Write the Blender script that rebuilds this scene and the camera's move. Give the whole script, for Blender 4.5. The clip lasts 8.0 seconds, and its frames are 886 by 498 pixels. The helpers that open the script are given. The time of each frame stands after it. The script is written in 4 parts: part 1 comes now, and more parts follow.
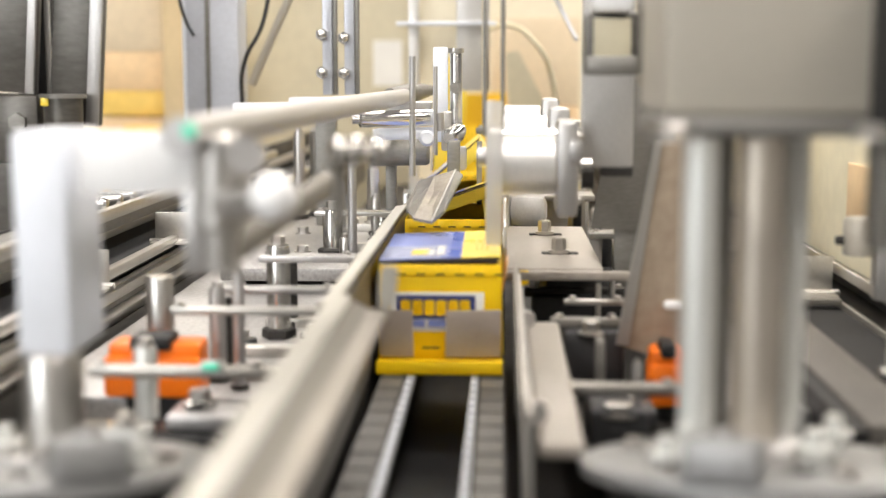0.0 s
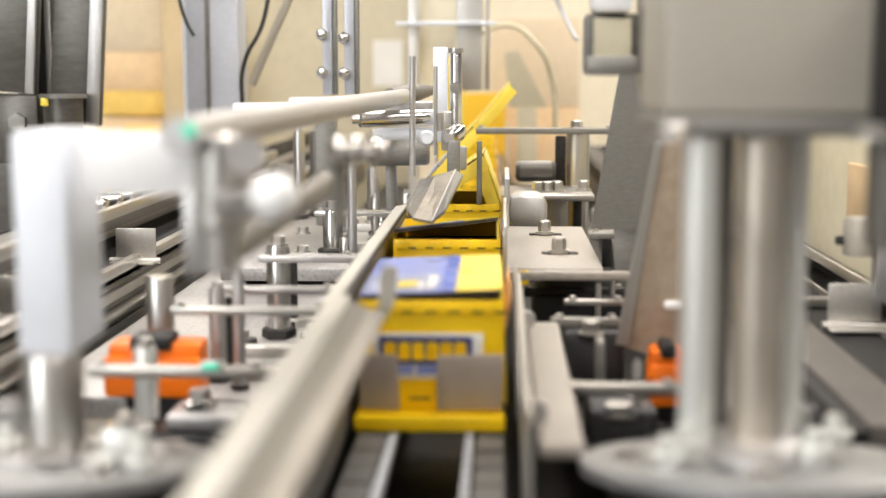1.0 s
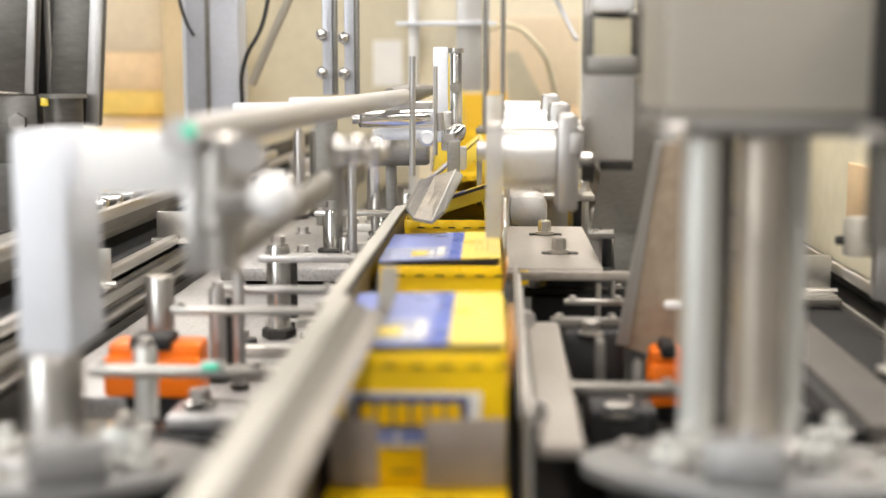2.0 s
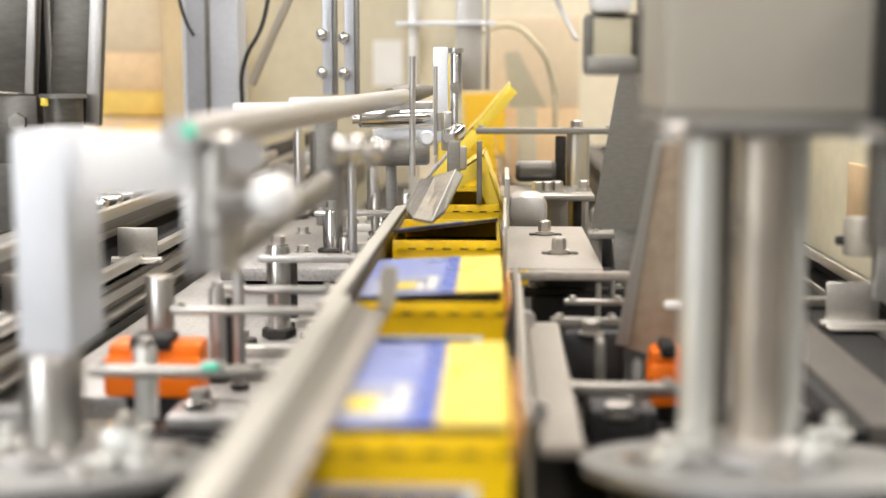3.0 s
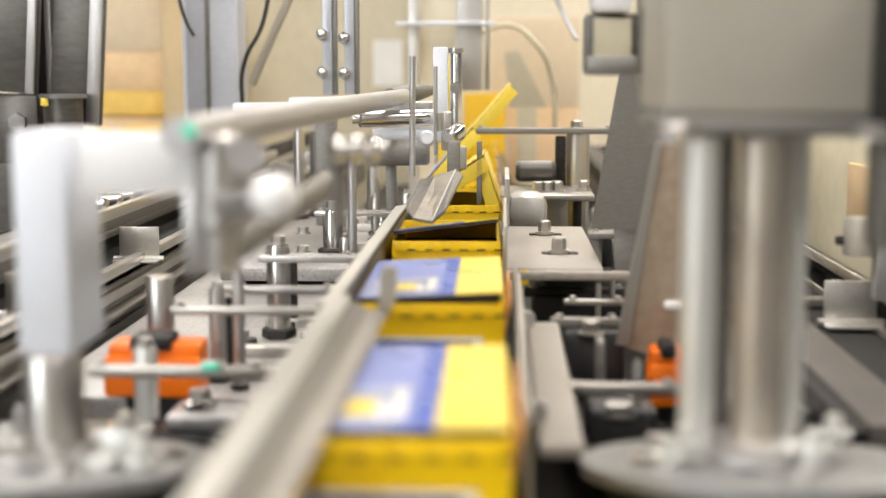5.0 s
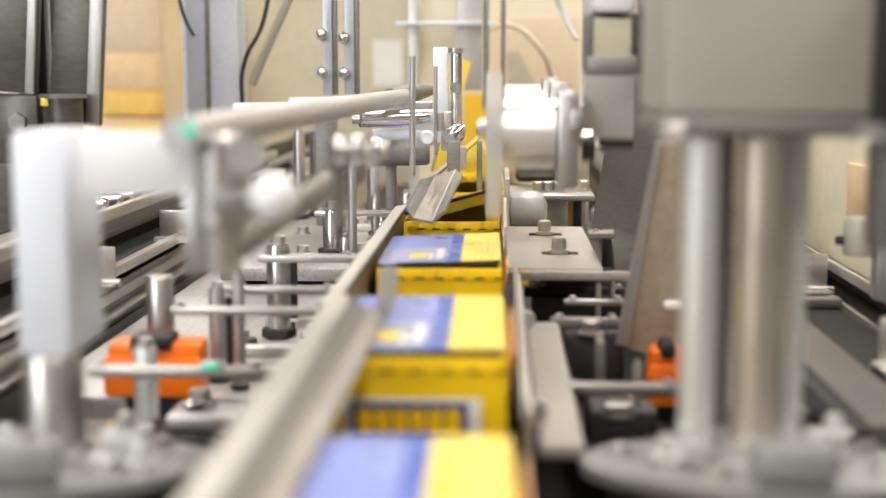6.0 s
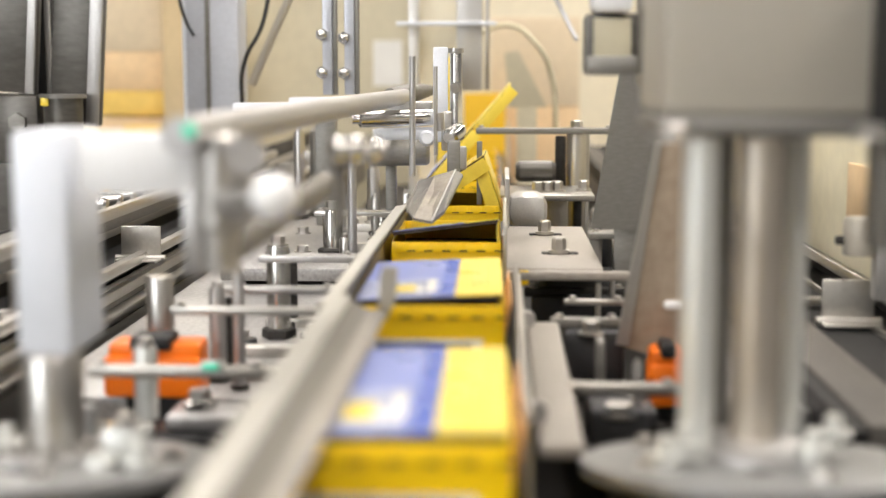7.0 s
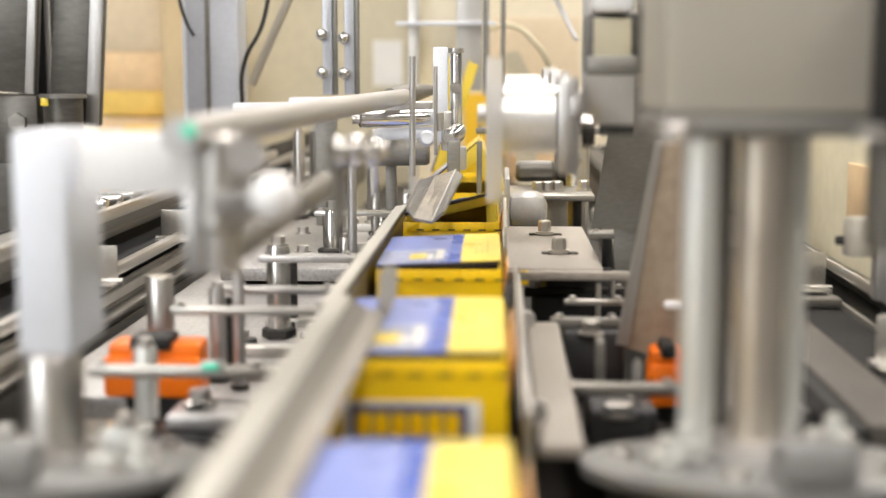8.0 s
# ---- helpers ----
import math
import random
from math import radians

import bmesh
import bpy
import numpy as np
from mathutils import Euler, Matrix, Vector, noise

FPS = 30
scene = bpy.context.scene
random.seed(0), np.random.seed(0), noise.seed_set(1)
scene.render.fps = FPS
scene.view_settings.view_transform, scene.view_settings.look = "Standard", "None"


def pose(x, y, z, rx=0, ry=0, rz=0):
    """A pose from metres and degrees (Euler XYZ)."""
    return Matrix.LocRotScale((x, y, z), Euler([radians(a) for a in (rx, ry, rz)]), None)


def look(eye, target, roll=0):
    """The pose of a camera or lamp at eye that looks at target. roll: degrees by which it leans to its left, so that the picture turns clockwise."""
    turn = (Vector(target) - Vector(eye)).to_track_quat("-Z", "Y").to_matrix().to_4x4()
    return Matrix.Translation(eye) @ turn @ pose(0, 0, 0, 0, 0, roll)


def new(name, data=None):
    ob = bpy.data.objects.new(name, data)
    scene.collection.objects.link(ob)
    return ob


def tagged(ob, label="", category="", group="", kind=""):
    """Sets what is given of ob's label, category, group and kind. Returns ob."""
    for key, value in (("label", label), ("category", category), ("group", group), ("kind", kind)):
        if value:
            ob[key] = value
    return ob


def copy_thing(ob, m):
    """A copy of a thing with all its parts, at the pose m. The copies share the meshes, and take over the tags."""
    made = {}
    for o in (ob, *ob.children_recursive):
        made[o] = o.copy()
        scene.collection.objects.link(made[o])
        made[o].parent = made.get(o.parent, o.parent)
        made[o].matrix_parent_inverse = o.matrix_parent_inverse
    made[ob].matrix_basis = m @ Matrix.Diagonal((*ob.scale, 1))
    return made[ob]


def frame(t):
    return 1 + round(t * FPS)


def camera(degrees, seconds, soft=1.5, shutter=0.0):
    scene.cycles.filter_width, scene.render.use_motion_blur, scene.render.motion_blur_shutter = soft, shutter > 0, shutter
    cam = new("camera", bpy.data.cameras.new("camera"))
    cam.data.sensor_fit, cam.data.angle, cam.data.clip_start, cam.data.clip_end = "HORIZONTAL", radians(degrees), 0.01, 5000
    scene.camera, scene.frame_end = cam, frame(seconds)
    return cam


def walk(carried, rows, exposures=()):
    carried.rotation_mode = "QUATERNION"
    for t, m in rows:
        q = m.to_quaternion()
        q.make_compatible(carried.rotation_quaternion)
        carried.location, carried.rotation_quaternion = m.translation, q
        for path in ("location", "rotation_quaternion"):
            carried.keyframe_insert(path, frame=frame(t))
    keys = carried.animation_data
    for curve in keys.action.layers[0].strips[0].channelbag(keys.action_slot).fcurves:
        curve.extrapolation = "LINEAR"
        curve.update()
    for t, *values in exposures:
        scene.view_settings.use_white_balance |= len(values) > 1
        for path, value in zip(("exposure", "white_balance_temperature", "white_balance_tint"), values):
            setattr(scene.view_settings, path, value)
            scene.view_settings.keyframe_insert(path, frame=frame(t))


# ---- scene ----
T = 1.96          # one machine cycle, seconds
PITCH = 0.3763    # distance between cartons on the chain
SPEED = PITCH / T

cam = camera(36, 8.0, soft=1.3, shutter=0.5)
cam.data.dof.use_dof = True
cam.data.dof.focus_distance = 1.66
cam.data.dof.aperture_fstop = 3.5
EYE = pose(0, 0, 0.27, 90 - 7.461, 0, 2.494)

# ---- light ----
world = bpy.data.worlds.new("hall_air")
scene.world = world
world.use_nodes = True
world.node_tree.nodes["Background"].inputs[0].default_value = (1.0, 0.93, 0.82, 1)
world.node_tree.nodes["Background"].inputs[1].default_value = 0.25


def area_lamp(name, where, target, sx, sy, power, colour=(1.0, 0.915, 0.84)):
    data = bpy.data.lights.new(name, "AREA")
    data.shape, data.size, data.size_y, data.energy, data.color = "RECTANGLE", sx, sy, power, colour
    ob = new(name, data)
    ob.matrix_world = look(where, target)
    return ob


for lx in (-1.6, 0.2, 2.0):
    for ly in (-1.1, 0.9, 2.9, 4.9):
        area_lamp("ceiling_lamp", (lx, ly, 2.36), (lx, ly + 0.01, 0), 0.5, 1.3, 15.5)

# daylight in the opening of the window behind the camera
area_lamp("window_daylight", (-2.2, -1.86, 1.0), (-0.4, 1.0, 0.2), 1.5, 1.5, 42, (0.96, 0.98, 1.0))

# ---- materials ----
def material(name, colour, rough=0.5, metal=0.0, vary=0.12, grain=60.0, bump=0.05, stretch=(1, 1, 1), second=None, coat=0.0):
    m = bpy.data.materials.new(name)
    m.use_nodes = True
    nt = m.node_tree
    n, k = nt.nodes, nt.links
    b = n["Principled BSDF"]
    tc = n.new("ShaderNodeTexCoord")
    mp = n.new("ShaderNodeMapping")
    mp.inputs["Scale"].default_value = stretch
    k.new(tc.outputs["Object"], mp.inputs[0])
    fine, broad = n.new("ShaderNodeTexNoise"), n.new("ShaderNodeTexNoise")
    fine.inputs["Scale"].default_value, broad.inputs["Scale"].default_value = grain * 8, grain * 0.35
    fine.inputs["Detail"].default_value, broad.inputs["Detail"].default_value = 3, 4
    k.new(mp.outputs[0], fine.inputs["Vector"])
    k.new(tc.outputs["Object"], broad.inputs["Vector"])
    add = n.new("ShaderNodeMath")
    add.operation = "ADD"
    k.new(fine.outputs["Fac"], add.inputs[0])
    k.new(broad.outputs["Fac"], add.inputs[1])
    ramp = n.new("ShaderNodeMapRange")
    ramp.inputs[1].default_value, ramp.inputs[2].default_value = 0.6, 1.4
    k.new(add.outputs[0], ramp.inputs[0])
    mix = n.new("ShaderNodeMix")
    mix.data_type = "RGBA"
    lo = second or tuple(c * (1 - vary * 1.6) for c in colour)
    hi = tuple(min(1, c * (1 + vary)) for c in colour)
    mix.inputs[6].default_value, mix.inputs[7].default_value = (*lo, 1), (*hi, 1)
    k.new(ramp.outputs[0], mix.inputs[0])
    k.new(mix.outputs[2], b.inputs["Base Color"])
    rr = n.new("ShaderNodeMapRange")
    rr.inputs[3].default_value, rr.inputs[4].default_value = max(0.05, rough - 0.1), min(1, rough + 0.1)
    k.new(broad.outputs["Fac"], rr.inputs[0])
    k.new(rr.outputs[0], b.inputs["Roughness"])
    b.inputs["Metallic"].default_value = metal
    b.inputs["Coat Weight"].default_value = coat
    if bump:
        bp = n.new("ShaderNodeBump")
        bp.inputs["Strength"].default_value, bp.inputs["Distance"].default_value = bump, 0.002
        k.new(fine.outputs["Fac"], bp.inputs["Height"])
        k.new(bp.outputs[0], b.inputs["Normal"])
    return m


def glowing(name, colour, strength):
    m = bpy.data.materials.new(name)
    m.use_nodes = True
    b = m.node_tree.nodes["Principled BSDF"]
    b.inputs["Base Color"].default_value = (*colour, 1)
    b.inputs["Emission Color"].default_value = (*colour, 1)
    b.inputs["Emission Strength"].default_value = strength
    return m


def clear(name, tint, rough=0.05, through_share=1.0):
    m = bpy.data.materials.new(name)
    m.use_nodes = True
    b = m.node_tree.nodes["Principled BSDF"]
    b.inputs["Base Color"].default_value = (*tint, 1)
    b.inputs["Transmission Weight"].default_value = through_share
    b.inputs["Roughness"].default_value = rough
    b.inputs["IOR"].default_value = 1.2
    return m


STEEL = material("brushed_steel", (0.62, 0.6, 0.57), 0.32, 1.0, 0.12, 40, 0.06, (1, 1, 12))
CHROME = material("polished_steel", (0.78, 0.77, 0.75), 0.2, 1.0, 0.06, 30, 0.0)
ALU = material("milled_aluminium", (0.55, 0.54, 0.53), 0.42, 0.85, 0.08, 60, 0.06)
PALE = material("anodised_aluminium", (0.78, 0.81, 0.87), 0.5, 0.12, 0.05, 50, 0.04)
SATIN = material("satin_stainless_sheet", (0.6, 0.58, 0.54), 0.4, 0.9, 0.08, 30, 0.04, (1, 10, 1))
GREY = material("grey_enamel", (0.42, 0.39, 0.33), 0.42, 0.1, 0.05, 25, 0.02)
PLATE = material("worn_bed_plate", (0.5, 0.49, 0.48), 0.42, 0.7, 0.14, 25, 0.08, second=(0.26, 0.25, 0.24))
DULL = material("weathered_steel_sheet", (0.28, 0.27, 0.25), 0.5, 0.7, 0.12, 14, 0.02, (1, 1, 3))
TAN = material("oxidised_steel_sheet", (0.42, 0.34, 0.25), 0.5, 0.35, 0.18, 12, 0.05, second=(0.32, 0.25, 0.185))
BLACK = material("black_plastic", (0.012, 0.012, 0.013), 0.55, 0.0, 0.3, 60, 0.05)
# dark steel, also used where the shade of recesses is painted in
DARK = material("dark_and_shaded_steel", (0.035, 0.032, 0.029), 0.6, 0.3, 0.4, 40, 0.15)
RUBBER = material("dark_conveyor_belt", (0.05, 0.05, 0.052), 0.7, 0.0, 0.25, 90, 0.15)
ORANGE = material("orange_plastic", (1.0, 0.2, 0.008), 0.38, 0.0, 0.05, 40, 0.02)
YELLOW = material("yellow_printed_card", (0.95, 0.62, 0.0), 0.42, 0.0, 0.05, 40, 0.03)
LEMON = material("light_yellow_printed_card", (0.9, 0.68, 0.08), 0.3, 0.0, 0.05, 40, 0.02)
BLUE = material("lavender_blue_printed_card", (0.25, 0.31, 0.66), 0.28, 0.0, 0.12, 25, 0.02)
NAVY = material("dark_blue_print", (0.05, 0.07, 0.22), 0.35, 0.0, 0.1, 40, 0.0)
WHITE = material("white_print", (0.8, 0.79, 0.75), 0.35, 0.0, 0.04, 40, 0.0)
CARD = material("raw_grey_chipboard", (0.42, 0.36, 0.31), 0.8, 0.0, 0.1, 90, 0.1)
FLAP = material("peach_board", (0.8, 0.5, 0.26), 0.7, 0.0, 0.08, 60, 0.05)
# brown board, darkened for the shade inside and under the lids
UNDER = material("shaded_brown_chipboard", (0.05, 0.036, 0.026), 0.85, 0.0, 0.15, 90, 0.1)
CREAM = material("cream_enamel", (0.92, 0.84, 0.62), 0.45, 0.0, 0.05, 6, 0.02)
WALL = material("cream_wall_paint", (0.84, 0.77, 0.6), 0.7, 0.0, 0.06, 3, 0.03)
KRAFT = material("orange_kraft_carton", (0.85, 0.62, 0.36), 0.7, 0.0, 0.1, 8, 0.03)
STRAW = material("straw_yellow_carton", (0.9, 0.62, 0.16), 0.6, 0.0, 0.08, 8, 0.03)
CONCRETE = material("hall_concrete", (0.32, 0.3, 0.27), 0.75, 0.0, 0.12, 4, 0.1)
PROFILE = material("grey_machine_profile", (0.5, 0.52, 0.57), 0.4, 0.4, 0.06, 20, 0.03)
CABLE = material("black_cable", (0.03, 0.03, 0.03), 0.5, 0, 0.2, 50, 0)
GREEN = glowing("green_indicator", (0.08, 0.6, 0.4), 0.3)
LAMP = glowing("lamp_diffuser", (1, 0.97, 0.92), 6.0)
PLEXI = clear("clear_acrylic", (0.95, 0.96, 0.95))
FROST = clear("scuffed_acrylic", (0.8, 0.79, 0.77), 0.3, 0.6)


SHADE = material("unseen_dark_ceiling", (0.1, 0.1, 0.1), 0.8, 0, 0.1, 4, 0.02)
DISC = material("turned_disc_face", (0.34, 0.34, 0.335), 0.5, 0.6, 0.12, 30, 0.06)
MATTE = material("matt_milled_plate", (0.3, 0.28, 0.25), 0.55, 0.35, 0.12, 40, 0.06)
SIDE = material("unseen_grey_paint", (0.32, 0.32, 0.32), 0.7, 0, 0.1, 3, 0.03)
ENAMEL = material("white_enamel", (0.86, 0.86, 0.86), 0.35, 0.0, 0.03, 20, 0.02)
# one rail sheet in three tones: lit flange, half-lit hem, shaded web
BRIGHT = material("lit_rail_satin", (0.54, 0.52, 0.465), 0.42, 0.35, 0.08, 30, 0.04, (1, 8, 1))
HEM = material("half_lit_rail_satin", (0.34, 0.31, 0.27), 0.52, 0.35, 0.16, 30, 0.04, (1, 8, 1))
WEB = material("dull_shaded_satin", (0.23, 0.215, 0.19), 0.5, 0.5, 0.1, 30, 0.04, (1, 10, 1))


LINK = material("worn_chain_plate", (0.17, 0.165, 0.16), 0.5, 0.3, 0.25, 60, 0.1)
TIMBER = material("pale_brown_streaks", (0.62, 0.48, 0.28), 0.65, 0.0, 0.15, 8, 0.03, (6, 6, 1))
LIGHT = material("light_worn_bar", (0.42, 0.385, 0.34), 0.5, 0.3, 0.16, 20, 0.06, (1, 5, 1))
TAUPE = material("taupe_cabinet_enamel", (0.55, 0.5, 0.36), 0.5, 0, 0.08, 5, 0.02)
CYLINDER = material("bright_cylinder_barrel", (0.84, 0.83, 0.81), 0.3, 0.6, 0.05, 30, 0.02)
BLADE = material("dim_panel_steel", (0.13, 0.122, 0.11), 0.36, 0.6, 0.25, 6, 0.03, (1, 1, 3))


# ---- mesh helpers ----
def bx(bm, c, s, bevel=0.0, turn=(0, 0, 0)):
    """A box of size s centred at c."""
    m = Matrix.LocRotScale(c, Euler([radians(a) for a in turn]), s)
    got = bmesh.ops.create_cube(bm, size=1, matrix=m)["verts"]
    if bevel:
        edges = list({e for v in got for e in v.link_edges})
        bmesh.ops.bevel(bm, geom=edges, offset=bevel, segments=2, profile=0.5, affect="EDGES")
    return bm


def cy(bm, a, b, r, r2=None, seg=24):
    """A cylinder or cone from a to b."""
    a, b = Vector(a), Vector(b)
    d = b - a
    m = Matrix.Translation((a + b) / 2) @ d.to_track_quat("Z", "Y").to_matrix().to_4x4()
    bmesh.ops.create_cone(bm, cap_ends=True, segments=seg, radius1=r, radius2=r if r2 is None else r2, depth=d.length, matrix=m)
    return bm


def ball(bm, c, r):
    bmesh.ops.create_uvsphere(bm, u_segments=24, v_segments=14, radius=r, matrix=Matrix.Translation(c))
    return bm


def turned(bm, a, b, steps, seg=32):
    """A turned body from a to b; steps: (share of the way, radius)."""
    a, b = Vector(a), Vector(b)
    d = b - a
    m = Matrix.Translation(a) @ d.to_track_quat("Z", "Y").to_matrix().to_4x4()
    rings = []
    for f, r in steps:
        rings.append([bm.verts.new(m @ Vector((r * math.cos(2 * math.pi * i / seg), r * math.sin(2 * math.pi * i / seg), f * d.length))) for i in range(seg)])
    for lo, hi in zip(rings, rings[1:]):
        for i in range(seg):
            bm.faces.new((lo[i], lo[(i + 1) % seg], hi[(i + 1) % seg], hi[i]))
    bm.faces.new(rings[0][::-1])
    bm.faces.new(rings[-1])
    return bm


def plate(bm, corners, depth):
    """A flat plate with the given outline, thickened along depth."""
    d = Vector(depth)
    lo = [bm.verts.new(Vector(c)) for c in corners]
    hi = [bm.verts.new(Vector(c) + d) for c in corners]
    n = len(lo)
    bm.faces.new(lo)
    bm.faces.new(hi[::-1])
    for i in range(n):
        bm.faces.new((lo[i], hi[i], hi[(i + 1) % n], lo[(i + 1) % n]))
    bmesh.ops.recalc_face_normals(bm, faces=bm.faces)
    return bm


def B():
    return bmesh.new()


def thing(name, at, label, category, group="", kind=""):
    ob = new(name)
    ob.empty_display_size = 0.02
    ob.location = at
    return tagged(ob, label, category, group, kind)


def part(name, bm, mat, parent, label="", origin=(0, 0, 0)):
    """One mesh object under a thing; the bmesh is in the world's space when origin is the thing's place."""
    me = bpy.data.meshes.new(name)
    if origin != (0, 0, 0):
        bmesh.ops.translate(bm, verts=bm.verts, vec=-Vector(origin))
    bm.to_mesh(me)
    bm.free()
    for mt in (mat if isinstance(mat, (list, tuple)) else [mat]):
        me.materials.append(mt)
    for p in me.polygons:
        p.use_smooth = True
    me.set_sharp_from_angle(angle=radians(32))
    ob = new(name, me)
    ob.parent = parent
    if label:
        ob["label"] = label
    return ob


def solid(name, bm, mat, label, category="", group="", kind=""):
    """A thing, or a piece of the setting, made of one mesh in the world's space."""
    ob = part(name, bm, mat, None)
    return tagged(ob, label, category, group, kind)


HEX = {}


def bolt(parent, p, r=0.006, h=0.006, origin=(0, 0, 0), up="z"):
    """A hexagon bolt head with its washer, as a part; the mesh is shared by size."""
    key = (round(r, 4), round(h, 4))
    if key not in HEX:
        bm = B()
        cy(bm, (0, 0, 0), (0, 0, h * 0.25), r * 1.45, seg=20)
        turned(bm, (0, 0, h * 0.25), (0, 0, h * 1.25), ((0, r), (0.85, r), (1, r * 0.85)), 6)
        me = bpy.data.meshes.new("bolt")
        bm.to_mesh(me)
        bm.free()
        me.materials.append(STEEL)
        HEX[key] = me
    ob = new("bolt", HEX[key])
    ob.parent = parent
    ob.location = Vector(p) - Vector(origin)
    if up == "y":
        ob.rotation_euler = (radians(90), 0, 0)
    if up == "x":
        ob.rotation_euler = (0, radians(90), 0)
    return ob


# ---- hall ----
solid("floor", bx(B(), (0.3, 2.5, -0.93), (9, 9, 0.06)), CONCRETE, "grey concrete hall floor", kind="structure")
# unseen ceiling and grey walls are kept dark so the metal reflects less
solid("ceiling", bx(B(), (0.3, 2.5, 2.45), (9, 9, 0.06)), SHADE, "dark grey hall ceiling", kind="structure")
solid("wall_north", bx(B(), (0.3, 6.05, 0.76), (9, 0.1, 3.3)), WALL, "cream painted hall wall", kind="structure")
south = B()
for c, d in (((-3.6, -1.95, 0.76), (1.2, 0.1, 3.3)), ((1.75, -1.95, 0.76), (6.1, 0.1, 3.3)), ((-2.15, -1.95, -0.35), (1.7, 0.1, 1.08)), ((-2.15, -1.95, 2.13), (1.7, 0.1, 0.56))):
    bx(south, c, d)
solid("wall_south", south, SIDE, "grey painted hall wall with a window opening", kind="structure")
win = thing("window_1", (-2.15, -1.95, 0.19), "tall daylight window in the hall wall", "window", kind="structure")
for x in (-0.83, 0.0, 0.83):
    part("mullion", bx(B(), (x, 0, 0.83), (0.05, 0.06, 1.66), 0.004), SIDE, win)
for x in (-0.415, 0.415):
    pane = part("pane", bx(B(), (x, -0.02, 0.83), (0.78, 0.006, 1.66)), PLEXI, win)
    pane.visible_shadow = False
solid("wall_west", bx(B(), (-4.15, 2.5, 0.76), (0.1, 9, 3.3)), SIDE, "grey painted hall wall", kind="structure")
solid("wall_east", bx(B(), (4.75, 2.5, 0.76), (0.1, 9, 3.3)), SIDE, "grey painted hall wall", kind="structure")
for lx in (-1.6, 0.2, 2.0):
    for ly in (-1.1, 0.9, 2.9, 4.9):
        th = thing("ceiling_light", (lx, ly, 2.42), "white strip light fixture under the ceiling", "ceiling light", "ceiling lights")
        part("housing", bx(B(), (0, 0, -0.01), (0.54, 1.34, 0.04), 0.004), WALL, th)
        part("diffuser", bx(B(), (0, 0, -0.034), (0.5, 1.3, 0.008)), LAMP, th)

# ---- machine bed ----
bed = thing("machine_bed", (0, 0, 0), "grey steel bed of the carton closing machine", "machine bed", kind="structure")
part("bed_plate", bx(B(), (-0.262, 1.85, -0.01), (0.27, 1.5, 0.02), 0.002), PLATE, bed)
part("lower_bed_plate", bx(B(), (0.16, 1.9, -0.03), (0.2, 1.6, 0.02), 0.002), DARK, bed)
# lane walls and trough are near black to paint the shade below the cartons
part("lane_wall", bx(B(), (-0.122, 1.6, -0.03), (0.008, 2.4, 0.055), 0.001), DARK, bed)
# added plate keeps the cartons' yellow out of the posts' reflections
part("lane_screen_plate", plate(B(), [(-0.1115, 0.5, -0.002), (-0.1275, 2.2, -0.002), (-0.1275, 2.2, 0.098), (-0.1115, 0.5, 0.098)], (-0.003, 0, 0)), DULL, bed)
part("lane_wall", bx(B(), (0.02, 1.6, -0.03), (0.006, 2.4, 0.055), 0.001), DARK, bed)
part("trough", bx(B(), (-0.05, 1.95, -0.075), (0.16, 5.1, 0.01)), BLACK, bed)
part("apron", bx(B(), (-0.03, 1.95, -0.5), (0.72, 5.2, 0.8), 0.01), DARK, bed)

# chain guides in the lane
CHAINS = []
for gx in (-0.0965, -0.008):
    g = thing("chain_guide", (gx, 0, 0), "dark steel chain guide with a bright worn edge", "chain guide", "chain guides")
    part("guide_bar", bx(B(), (0, 1.95, -0.02), (0.024, 5.1, 0.03), 0.002), DARK, g)
    s = 1 if gx < -0.05 else -1
    part("wear_strip", bx(B(), (s * 0.0145, 1.95, -0.018), (0.003, 5.1, 0.014), 0.001), DULL, g, "worn strip")
    # pale blocks paint the sparkle on the chain's inner edge
    pins = B()
    for i in range(270):
        bx(pins, (s * 0.0155, -0.5 + i * 0.0245, -0.0045), (0.006, 0.0125, 0.009))
    CHAINS.append(solid("chain_plate_row", pins, PALE, "chain plates coloured pale for their sparkle", "chain", "lane chains", "stuff"))
    CHAINS[-1].location = (gx, 0, 0)
    links = B()
    for i in range(170):
        bx(links, (0, -0.6 + i * 0.04, -0.0025), (0.02, 0.035, 0.005))
    CHAINS.append(solid("roller_chain", links, LINK, "worn grey steel chain carrying the cartons", "chain", "lane chains", "stuff"))
    CHAINS[-1].location = (gx, 0, 0)


